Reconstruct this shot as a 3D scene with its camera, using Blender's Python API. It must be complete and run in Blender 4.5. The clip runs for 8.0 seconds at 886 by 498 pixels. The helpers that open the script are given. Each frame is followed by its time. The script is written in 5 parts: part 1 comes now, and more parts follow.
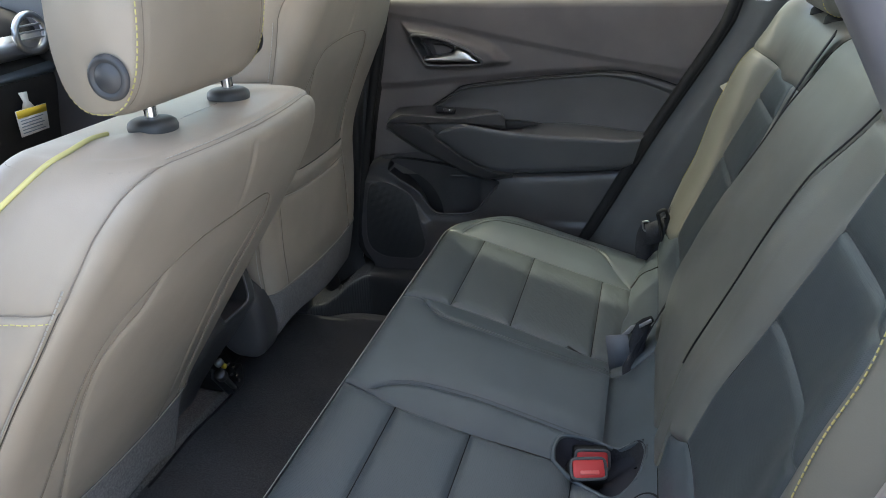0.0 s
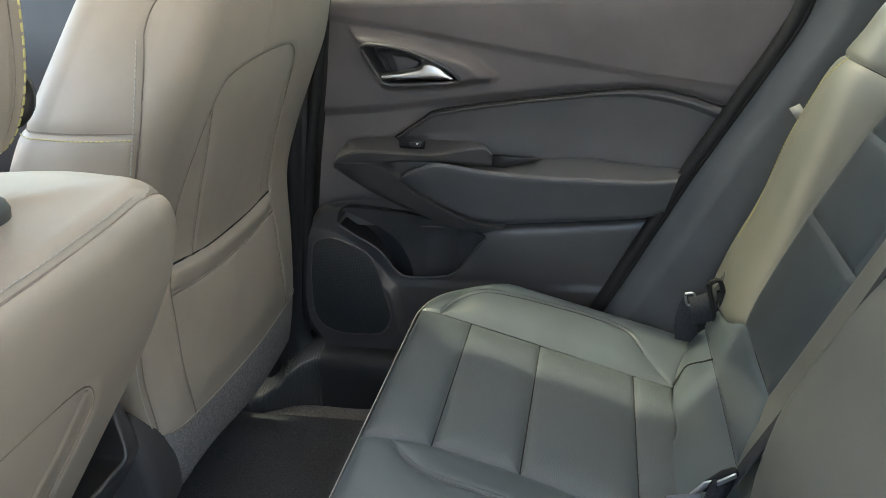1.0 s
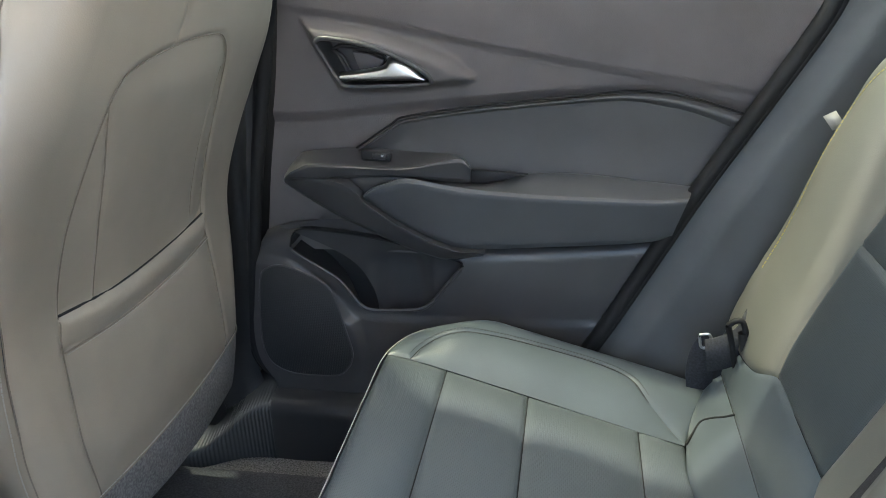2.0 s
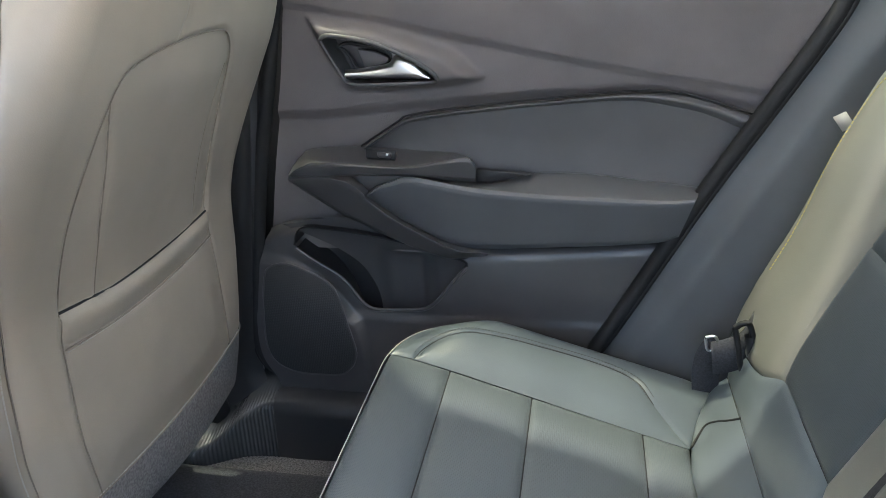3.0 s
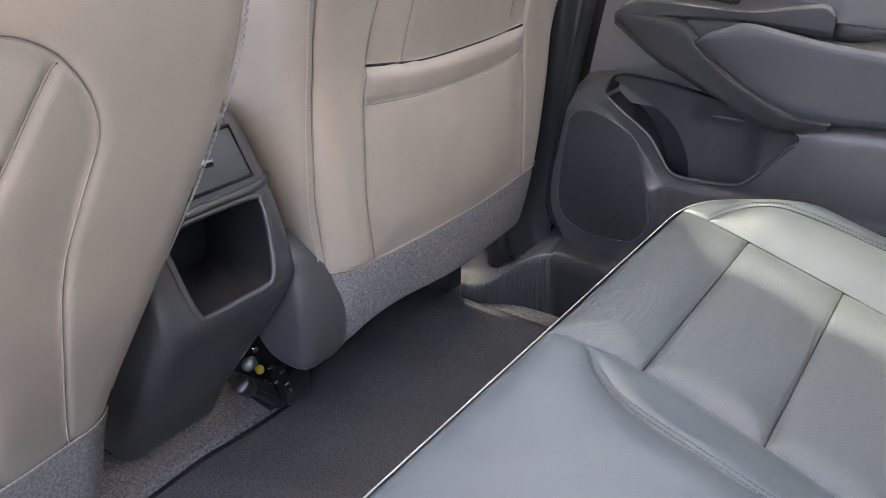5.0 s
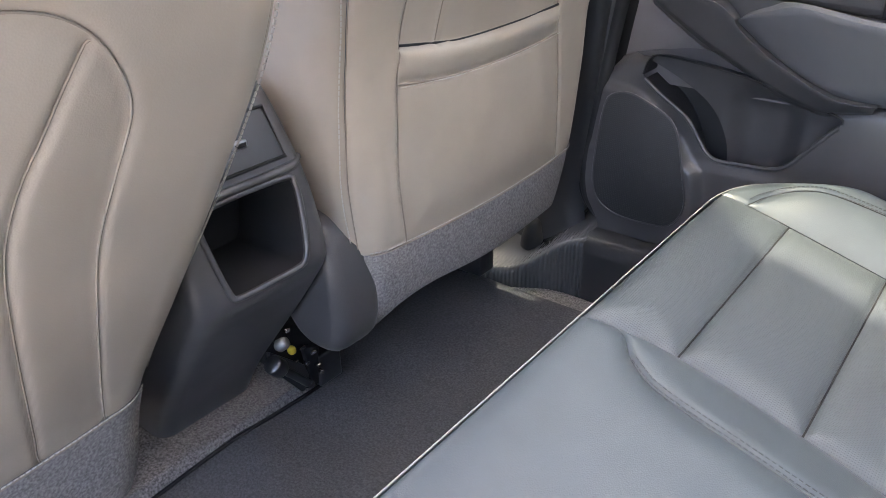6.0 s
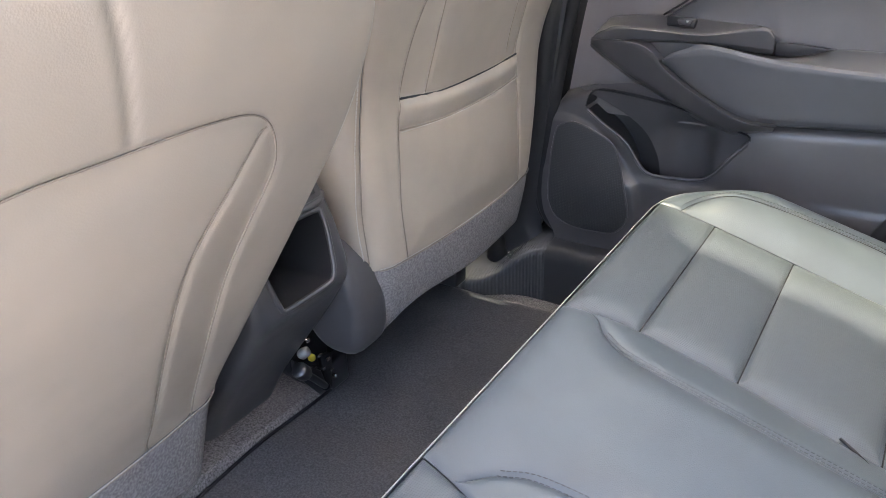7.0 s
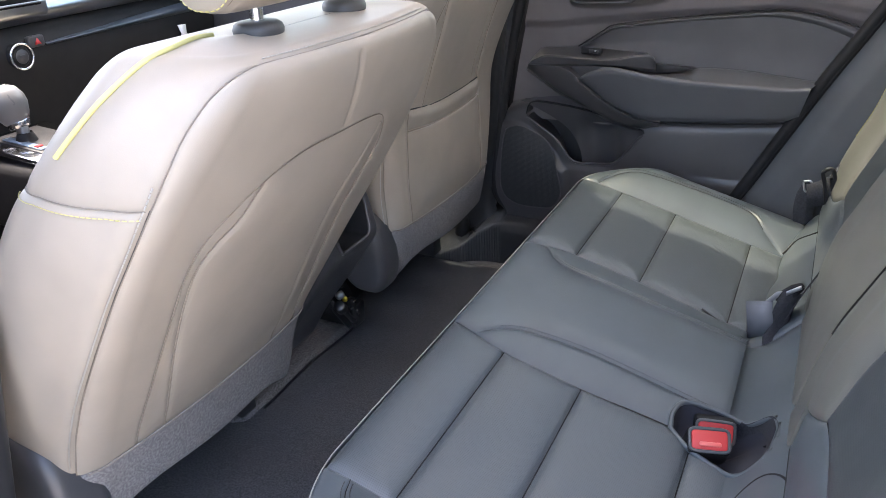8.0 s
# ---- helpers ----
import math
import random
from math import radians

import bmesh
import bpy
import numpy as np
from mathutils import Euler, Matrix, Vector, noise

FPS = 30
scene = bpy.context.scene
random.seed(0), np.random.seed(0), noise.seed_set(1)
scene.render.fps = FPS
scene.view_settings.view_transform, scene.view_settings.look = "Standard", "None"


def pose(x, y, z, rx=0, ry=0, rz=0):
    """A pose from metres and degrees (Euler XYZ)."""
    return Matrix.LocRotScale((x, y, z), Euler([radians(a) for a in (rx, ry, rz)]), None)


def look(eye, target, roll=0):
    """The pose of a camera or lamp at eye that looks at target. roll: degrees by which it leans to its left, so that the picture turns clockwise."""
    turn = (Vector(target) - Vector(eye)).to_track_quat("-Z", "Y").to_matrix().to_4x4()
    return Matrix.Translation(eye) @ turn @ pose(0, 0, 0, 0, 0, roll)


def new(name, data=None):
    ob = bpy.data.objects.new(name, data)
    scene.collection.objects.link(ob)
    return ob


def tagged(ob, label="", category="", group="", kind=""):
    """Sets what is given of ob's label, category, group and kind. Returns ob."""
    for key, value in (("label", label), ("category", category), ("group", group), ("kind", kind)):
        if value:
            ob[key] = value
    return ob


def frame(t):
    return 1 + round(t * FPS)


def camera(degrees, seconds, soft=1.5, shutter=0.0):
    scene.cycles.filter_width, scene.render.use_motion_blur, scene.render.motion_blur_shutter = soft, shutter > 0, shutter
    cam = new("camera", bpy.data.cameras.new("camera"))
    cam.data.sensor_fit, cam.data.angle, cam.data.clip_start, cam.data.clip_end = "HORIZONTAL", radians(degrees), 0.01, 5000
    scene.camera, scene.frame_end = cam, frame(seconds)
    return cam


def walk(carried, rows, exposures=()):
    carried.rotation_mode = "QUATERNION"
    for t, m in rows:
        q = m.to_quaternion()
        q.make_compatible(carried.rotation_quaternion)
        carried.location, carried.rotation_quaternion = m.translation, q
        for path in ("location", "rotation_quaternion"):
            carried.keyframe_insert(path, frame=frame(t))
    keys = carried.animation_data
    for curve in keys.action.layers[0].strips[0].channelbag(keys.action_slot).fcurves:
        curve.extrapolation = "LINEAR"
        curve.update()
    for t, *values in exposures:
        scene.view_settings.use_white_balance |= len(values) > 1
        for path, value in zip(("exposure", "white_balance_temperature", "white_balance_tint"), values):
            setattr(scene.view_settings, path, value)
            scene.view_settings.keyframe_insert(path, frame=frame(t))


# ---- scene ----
cam = camera(60.1, 8.0, soft=0.65)
# Car axes: x to the tail, y to the right-hand door, z up; the rear footwell lies near z = 0.
PATH = [
    (0, (0.424, -1.04, 0.94), (-0.059, 0.738, 0.161), -1.8),
    (0.5, (0.366, -0.813, 0.909), (-0.075, 0.98, 0.139), -2.2),
    (1, (0.296, -0.588, 0.906), (-0.092, 1.204, 0.106), -2.5),
    (1.5, (0.28, -0.45, 0.873), (-0.083, 1.351, 0.083), -2.5),
    (1.7, (0.267, -0.411, 0.867), (-0.07, 1.394, 0.075), -2.1),
    (2.8, (0.26, -0.387, 0.858), (-0.053, 1.425, 0.072), -1.6),
    (3, (0.265, -0.389, 0.86), (-0.075, 1.415, 0.067), -1.6),
    (3.5, (0.27, -0.39, 0.833), (-0.204, 1.375, 0.022), -1.1),
    (4, (0.282, -0.405, 0.774), (-0.409, 1.269, -0.073), -0.6),
    (4.5, (0.288, -0.408, 0.74), (-0.61, 1.138, -0.156), -0.4),
    (5, (0.293, -0.388, 0.708), (-0.759, 1.049, -0.201), -0.5),
    (5.2, (0.288, -0.382, 0.702), (-0.797, 1.025, -0.218), -0.3),
    (6.3, (0.291, -0.388, 0.708), (-0.815, 0.981, -0.242), -1.3),
    (6.5, (0.301, -0.418, 0.719), (-0.782, 0.984, -0.209), -1.7),
    (7, (0.324, -0.555, 0.777), (-0.661, 0.936, -0.121), -2.4),
    (7.5, (0.383, -0.772, 0.855), (-0.513, 0.786, -0.023), -2.9),
    (8, (0.447, -0.986, 0.884), (-0.384, 0.618, 0.027), -2.7),
]
EXPOSURES = [(0, 2.66, 7100, 5), (0.5, 2.93, 7200, 5), (1, 3.12, 7600, 3), (1.5, 3.34, 7050, 3), (3, 3.61, 7000, 6), (3.5, 3.76, 7100, 9), (4.5, 4.29, 7300, 17), (6.5, 4.36, 7350, 15), (7, 4.34, 7400, 15), (7.5, 3.94, 7400, 14), (8, 3.51, 7200, 14)]
walk(cam, [(t, look(eye, target, roll)) for t, eye, target, roll in PATH], EXPOSURES)

# ---- light ----
world = bpy.data.worlds.new("daylight")
scene.world = world
world.use_nodes = True
sky = world.node_tree.nodes.new("ShaderNodeTexSky")
sky.sky_type, sky.sun_disc = "NISHITA", False
sky.sun_elevation, sky.sun_rotation = radians(71.5), radians(305)
sky.air_density, sky.dust_density = 0.7, 2.6
world.node_tree.links.new(sky.outputs["Color"], world.node_tree.nodes["Background"].inputs["Color"])
world.node_tree.nodes["Background"].inputs["Strength"].default_value = 0.15
sun = new("sun", bpy.data.lights.new("sun", "SUN"))
sun.data.energy, sun.data.angle, sun.data.color = 0.8, radians(3), (1.0, 0.97, 0.91)
sun.matrix_world = look((-1.35, 1.03, 5.0), (0.0, 0.0, 0.0))
scene.view_settings.exposure = 0.0


# ---- materials ----
def material(name, colour, rough=0.5, metal=0.0, grain=0.0, grain_size=0.002, vary=0.12, bump=0.3, dots=0.0, ribs=0.0, coat=0.0, stain=0.0, weave=0.0, plane="xyz", alpha=None, emit=None):
    m = bpy.data.materials.new(name)
    m.use_nodes = True
    nt = m.node_tree
    b = nt.nodes["Principled BSDF"]
    b.inputs["Base Color"].default_value = (*colour, 1)
    b.inputs["Roughness"].default_value = rough
    b.inputs["Metallic"].default_value = metal
    b.inputs["Coat Weight"].default_value = coat
    co = nt.nodes.new("ShaderNodeTexCoord")

    def tex(size, detail=3.0):
        n = nt.nodes.new("ShaderNodeTexNoise")
        n.inputs["Scale"].default_value, n.inputs["Detail"].default_value = 1.0 / size, detail
        nt.links.new(co.outputs["Object"], n.inputs["Vector"])
        return n

    def mixed(fac, a, bb):
        mx = nt.nodes.new("ShaderNodeMix")
        mx.data_type = "RGBA"
        mx.inputs["A"].default_value, mx.inputs["B"].default_value = (*a, 1), (*bb, 1)
        nt.links.new(fac, mx.inputs["Factor"])
        return mx.outputs["Result"]

    if vary:
        big = tex(0.09, 4.0)
        ramp = nt.nodes.new("ShaderNodeMapRange")
        ramp.inputs["From Min"].default_value, ramp.inputs["From Max"].default_value = 0.35, 0.65
        nt.links.new(big.outputs["Fac"], ramp.inputs["Value"])
        lo, hi = [c * (1 - vary) for c in colour], [min(1.0, c * (1 + vary)) for c in colour]
        nt.links.new(mixed(ramp.outputs["Result"], lo, hi), b.inputs["Base Color"])
        rr = nt.nodes.new("ShaderNodeMapRange")
        rr.inputs["To Min"].default_value, rr.inputs["To Max"].default_value = rough * 0.88, min(1.0, rough * 1.12)
        nt.links.new(tex(0.03).outputs["Fac"], rr.inputs["Value"])
        nt.links.new(rr.outputs["Result"], b.inputs["Roughness"])
    if stain:
        st = tex(0.0028, 3.0)
        ramp = nt.nodes.new("ShaderNodeMapRange")
        ramp.inputs["From Min"].default_value, ramp.inputs["From Max"].default_value = 0.35, 0.68
        nt.links.new(st.outputs["Fac"], ramp.inputs["Value"])
        lo, hi = [c * (1 - stain) for c in colour], [min(1.0, c * (1 + stain)) for c in colour]
        nt.links.new(mixed(ramp.outputs["Result"], lo, hi), b.inputs["Base Color"])
    height = None
    if grain:
        v = nt.nodes.new("ShaderNodeTexVoronoi")
        v.inputs["Scale"].default_value = 1.0 / grain_size
        nt.links.new(co.outputs["Object"], v.inputs["Vector"])
        height = v.outputs["Distance"]
    if weave:
        height = tex(weave, 2.0).outputs["Fac"]
    if dots:
        # rows of small punched holes
        v = nt.nodes.new("ShaderNodeTexVoronoi")
        v.inputs["Scale"].default_value, v.inputs["Randomness"].default_value = 1.0 / dots, 0.0
        v.voronoi_dimensions = "2D"
        sep, com = nt.nodes.new("ShaderNodeSeparateXYZ"), nt.nodes.new("ShaderNodeCombineXYZ")
        nt.links.new(co.outputs["Object"], sep.inputs["Vector"])
        for k, axis in enumerate(plane[:2].upper()):
            nt.links.new(sep.outputs[axis], com.inputs[k])
        nt.links.new(com.outputs["Vector"], v.inputs["Vector"])
        step = nt.nodes.new("ShaderNodeMapRange")
        step.inputs["From Min"].default_value, step.inputs["From Max"].default_value = 0.20, 0.34
        nt.links.new(v.outputs["Distance"], step.inputs["Value"])
        height = step.outputs["Result"]
        nt.links.new(mixed(step.outputs["Result"], [c * 0.82 for c in colour], colour), b.inputs["Base Color"])
    if ribs:
        w = nt.nodes.new("ShaderNodeTexWave")
        w.inputs["Scale"].default_value = 1.0 / ribs
        nt.links.new(co.outputs["Object"], w.inputs["Vector"])
        height = w.outputs["Fac"]
    if height is not None:
        bp = nt.nodes.new("ShaderNodeBump")
        bp.inputs["Strength"].default_value, bp.inputs["Distance"].default_value = bump, max(grain_size, dots) * 0.4
        nt.links.new(height, bp.inputs["Height"])
        nt.links.new(bp.outputs["Normal"], b.inputs["Normal"])
    if emit:
        b.inputs["Emission Color"].default_value, b.inputs["Emission Strength"].default_value = (*colour, 1), emit
    if alpha is not None:
        b.inputs["Transmission Weight"].default_value, b.inputs["IOR"].default_value = alpha, 1.45
    return m


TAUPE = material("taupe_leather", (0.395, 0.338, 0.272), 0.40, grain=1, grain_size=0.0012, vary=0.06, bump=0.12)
GREY = material("dark_grey_leather", (0.098, 0.118, 0.130), 0.34, grain=1, grain_size=0.0013, vary=0.07, bump=0.18)
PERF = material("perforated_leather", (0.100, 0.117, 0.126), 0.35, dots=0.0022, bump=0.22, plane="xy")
# same perforated leather for the upright faces, their shade put into a darker colour
PERF_SHADED = material("shaded_perforated_leather", (0.062, 0.074, 0.078), 0.40, dots=0.0022, bump=0.12, plane="yz")
# the front seats' taupe leather again, darkened for the shade on the rear backrests
SHADED_TAUPE = material("shaded_taupe_leather", (0.162, 0.160, 0.138), 0.40, grain=1, grain_size=0.0016, vary=0.05, bump=0.12)
SOFT = material("soft_door_trim", (0.150, 0.134, 0.132), 0.55, grain=1, grain_size=0.0012, vary=0.08, bump=0.5)
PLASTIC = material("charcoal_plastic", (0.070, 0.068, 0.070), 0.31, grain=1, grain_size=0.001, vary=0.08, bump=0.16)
LIGHTER = material("grey_side_trim", (0.092, 0.098, 0.102), 0.55, grain=1, grain_size=0.001, vary=0.08, bump=0.2)
BLACK = material("black_rubber", (0.010, 0.010, 0.011), 0.7, vary=0.2)
PILLAR = material("black_pillar_plastic", (0.032, 0.032, 0.034), 0.36, vary=0.0)
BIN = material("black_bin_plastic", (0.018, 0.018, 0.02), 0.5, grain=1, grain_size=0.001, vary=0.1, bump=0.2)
CARPET = material("dark_carpet", (0.165, 0.154, 0.150), 0.95, weave=0.002, bump=0.9, stain=0.5)
FELT = material("heather_grey_felt", (0.222, 0.208, 0.203), 0.95, weave=0.0012, bump=0.9, stain=0.34)
CHROME = material("chrome", (0.85, 0.85, 0.86), 0.12, metal=1.0, vary=0)
SATIN = material("satin_silver", (0.55, 0.56, 0.58), 0.3, metal=1.0, vary=0.05)
PIPING = material("white_piping", (0.42, 0.41, 0.38), 0.6, vary=0.05)
YELLOW = material("yellow_thread", (0.66, 0.60, 0.25), 0.6, vary=0.05)
THREAD = material("pale_grey_thread", (0.50, 0.47, 0.42), 0.7, vary=0.05)
BENCH_THREAD = material("dark_grey_thread", (0.055, 0.062, 0.066), 0.7, vary=0.05)
PALE = material("pale_thread", (0.55, 0.48, 0.20), 0.7, vary=0.05)
SEAM = material("seam_shadow_thread", (0.26, 0.22, 0.18), 0.8, vary=0.05)
BELT = material("black_webbing", (0.032, 0.033, 0.039), 0.75, weave=0.0012, bump=0.9, stain=0.35)
RED = material("red_button", (0.62, 0.045, 0.045), 0.4, vary=0.05)
WHITE = material("white_label", (0.75, 0.76, 0.76), 0.6, vary=0.04)
TAGY = material("yellow_label", (0.8, 0.6, 0.06), 0.6, vary=0.05)
INK = material("printed_grey", (0.2, 0.25, 0.3), 0.7, vary=0)
LINER = material("grey_headliner", (0.58, 0.57, 0.545), 0.9, weave=0.002, bump=0.3, vary=0.04)
PAINT = material("silver_paint", (0.13, 0.128, 0.142), 0.4, coat=0.3, vary=0.03)


def pane_glass(name, tint):
    """A thin tinted pane: lets daylight through in its colour and mirrors a little of it."""
    m = bpy.data.materials.new(name)
    m.use_nodes = True
    nt = m.node_tree
    nt.nodes.clear()
    out, mix = nt.nodes.new("ShaderNodeOutputMaterial"), nt.nodes.new("ShaderNodeMixShader")
    clear, gloss = nt.nodes.new("ShaderNodeBsdfTransparent"), nt.nodes.new("ShaderNodeBsdfGlossy")
    clear.inputs["Color"].default_value = (*tint, 1)
    gloss.inputs["Roughness"].default_value = 0.02
    mix.inputs["Fac"].default_value = 0.06
    nt.links.new(clear.outputs["BSDF"], mix.inputs[1])
    nt.links.new(gloss.outputs["BSDF"], mix.inputs[2])
    nt.links.new(mix.outputs["Shader"], out.inputs["Surface"])
    return m


GLASS = pane_glass("green_glass", (0.85, 0.90, 0.86))
TINT = pane_glass("privacy_glass", (0.64, 0.66, 0.60))
DARK = pane_glass("dark_tail_glass", (0.36, 0.38, 0.37))
GROUND = material("worn_asphalt", (0.42, 0.41, 0.395), 0.9, weave=0.01, bump=0.6, stain=0.3)
METAL = material("oiled_steel", (0.1, 0.1, 0.105), 0.35, metal=0.8, vary=0.2)


# ---- builders ----
def part(name, bm, mat, parent=None, label="", smooth=True):
    me = bpy.data.meshes.new(name)
    bm.to_mesh(me)
    bm.free()
    if smooth:
        me.shade_smooth()
    me.materials.append(mat)
    ob = new(name, me)
    ob.parent = parent
    if label:
        ob["label"] = label
    return ob


def thing(name, label, category, group="", kind=""):
    return tagged(new(name), label, category, group, kind)


def smooth_line(pts, n):
    """n points along a Catmull-Rom curve through pts, evenly spaced by length."""
    p = np.array(pts, float)
    if len(p) > 2:
        ext = np.vstack([2 * p[0] - p[1], p, 2 * p[-1] - p[-2]])
        t = np.linspace(0, 1, 12, endpoint=False)[:, None]
        out = []
        for a, b, c, d in zip(ext, ext[1:], ext[2:], ext[3:]):
            out.append(0.5 * (2 * b + (c - a) * t + (2 * a - 5 * b + 4 * c - d) * t**2 + (3 * b - a - 3 * c + d) * t**3))
        p = np.vstack(out + [p[-1:]])
    run = np.r_[0, np.cumsum(np.linalg.norm(np.diff(p, axis=0), axis=1))]
    s = np.linspace(0, run[-1], n)
    return np.stack([np.interp(s, run, p[:, k]) for k in range(p.shape[1])], 1)


def grid_bm(P, close_u=False):
    """A bmesh of quads from an array of nu x nv x 3 places."""
    bm = bmesh.new()
    nu, nv = P.shape[:2]
    vs = [[bm.verts.new(P[i, j]) for j in range(nv)] for i in range(nu)]
    for i in range(nu if close_u else nu - 1):
        for j in range(nv - 1):
            k = (i + 1) % nu
            bm.faces.new((vs[i][j], vs[k][j], vs[k][j + 1], vs[i][j + 1]))
    return bm


def coons(south, north, west=None, east=None, res=0.005):
    """Points that fill four border lines; south and north run the same way, west and east from south to north."""
    s, n = np.array(south, float), np.array(north, float)
    west = np.array([s[0], n[0]]) if west is None else np.array(west, float)
    east = np.array([s[-1], n[-1]]) if east is None else np.array(east, float)
    length = lambda p: np.linalg.norm(np.diff(p, axis=0), axis=1).sum()
    nu = int(np.clip(max(length(s), length(n)) / res, 4, 220))
    nv = int(np.clip(max(length(west), length(east)) / res, 4, 220))
    s, n, w, e = smooth_line(s, nu), smooth_line(n, nu), smooth_line(west, nv), smooth_line(east, nv)
    u, v = np.linspace(0, 1, nu)[:, None, None], np.linspace(0, 1, nv)[None, :, None]
    return ((1 - v) * s[:, None] + v * n[:, None] + (1 - u) * w[None] + u * e[None]
            - ((1 - u) * (1 - v) * s[0] + u * (1 - v) * s[-1] + (1 - u) * v * n[0] + u * v * n[-1]))


def surface(F, uv, lift):
    """Places of F at uv, moved by lift along its normal. F takes and gives arrays."""
    e = 1e-3
    p = F(uv)
    du = F(uv + np.array([e, 0])) - F(uv - np.array([e, 0]))
    dv = F(uv + np.array([0, e])) - F(uv - np.array([0, e]))
    nrm = np.cross(du, dv)
    nrm /= np.linalg.norm(nrm, axis=-1, keepdims=True) + 1e-12
    return p + nrm * lift[..., None]


def panel(name, F, south, north, west=None, east=None, mat=None, parent=None, label="", puff=0.005, roll=0.007, res=0.005, flip=1, extra=None):
    """One upholstered piece on the surface F: its borders dip into seams, its middle is full."""
    uv = coons(south, north, west, east, res)
    w = F(uv)
    seg_u = np.linalg.norm(np.diff(w, axis=0), axis=-1)
    seg_v = np.linalg.norm(np.diff(w, axis=1), axis=-1)
    cu = np.concatenate([np.zeros((1, w.shape[1])), np.cumsum(seg_u, 0)])
    cv = np.concatenate([np.zeros((w.shape[0], 1)), np.cumsum(seg_v, 1)], 1)
    d = np.minimum(np.minimum(cu, cu[-1:] - cu), np.minimum(cv, cv[:, -1:] - cv))
    lift = puff * (1 - 0.6 * np.exp(-d / roll) - 0.4 * np.exp(-d / (0.22 * roll))) - 0.3 * puff
    if extra is not None:
        lift = lift + extra(uv)
    return part(name, grid_bm(surface(F, uv, flip * lift)), mat, parent, label)


def tube(pts, r, n=8, closed=False):
    p = np.array(pts, float)
    tang = np.gradient(p, axis=0)
    if closed:
        tang = np.roll(p, -1, 0) - np.roll(p, 1, 0)
    tang /= np.linalg.norm(tang, axis=1, keepdims=True) + 1e-12
    up = np.array([0.13, 0.21, 0.97])
    a = np.cross(tang, up)
    a /= np.linalg.norm(a, axis=1, keepdims=True) + 1e-12
    b = np.cross(tang, a)
    ang = np.linspace(0, 2 * np.pi, n, endpoint=False)
    P = p[None] + r * (np.cos(ang)[:, None, None] * a[None] + np.sin(ang)[:, None, None] * b[None])
    if closed:
        P = np.concatenate([P, P[:, :1]], 1)
    return grid_bm(P, close_u=True)


def stitches(name, pts, mat, parent, pitch=0.006, size=0.0007, lift=(0, 0, 0)):
    """A row of short threads along a line."""
    pts = np.array(pts, float)
    run = np.linalg.norm(np.diff(pts, axis=0), axis=1).sum()
    n = max(2, int(run / pitch))
    p = smooth_line(pts, 2 * n) + np.array(lift)
    bm = bmesh.new()
    for k in range(n):
        a, b = Vector(p[2 * k]), Vector(p[2 * k + 1])
        b = a + (b - a) * 1.35
        d = (b - a).normalized()
        s = d.cross(Vector((0.13, 0.21, 0.97))).normalized() * size
        t = d.cross(s).normalized() * size
        v = [bm.verts.new(q) for q in (a + s, a + t, a - s, a - t, b + s, b + t, b - s, b - t)]
        for i in range(4):
            bm.faces.new((v[i], v[(i + 1) % 4], v[4 + (i + 1) % 4], v[4 + i]))
    return part(name, bm, mat, parent)


def along(F, line, n=60, lift=0.0):
    uv = smooth_line(line, n)[None]
    return surface(F, uv, np.full(uv.shape[:2], lift))[0]


def box(x0, x1, y0, y1, z0, z1, bevel=0.0, seg=2):
    bm = bmesh.new()
    bmesh.ops.create_cube(bm, size=1, matrix=Matrix.LocRotScale(((x0 + x1) / 2, (y0 + y1) / 2, (z0 + z1) / 2), None, (x1 - x0, y1 - y0, z1 - z0)))
    if bevel:
        bmesh.ops.bevel(bm, geom=bm.edges[:], offset=bevel, segments=seg, affect="EDGES", profile=0.5)
    return bm


def prism(outline, depth, bevel=0.0, seg=2):
    """A plate: outline points in 3D, pushed by the vector depth, its rims bevelled."""
    bm = bmesh.new()
    a = [bm.verts.new(p) for p in outline]
    b = [bm.verts.new(Vector(p) + Vector(depth)) for p in outline]
    n = len(a)
    bm.faces.new(a)
    bm.faces.new(b[::-1])
    for i in range(n):
        bm.faces.new((a[i], a[(i + 1) % n], b[(i + 1) % n], b[i]))
    bmesh.ops.recalc_face_normals(bm, faces=bm.faces[:])
    if bevel:
        rim = [e for e in bm.edges if len(e.link_faces) == 2 and e.calc_face_angle() > 0.7]
        bmesh.ops.bevel(bm, geom=rim, offset=bevel, segments=seg, affect="EDGES", profile=0.5)
    return bm


def lathe(profile, at, axis=(0, 0, 1), n=32):
    """A turned body: profile of (radius, height) along axis."""
    rot = Vector((0, 0, 1)).rotation_difference(Vector(axis)).to_matrix()
    ang = np.linspace(0, 2 * np.pi, n, endpoint=False)
    P = np.array([[np.array(at) + np.array(rot @ Vector((r * math.cos(t), r * math.sin(t), h))) for r, h in profile] for t in ang])
    return grid_bm(P, close_u=True)


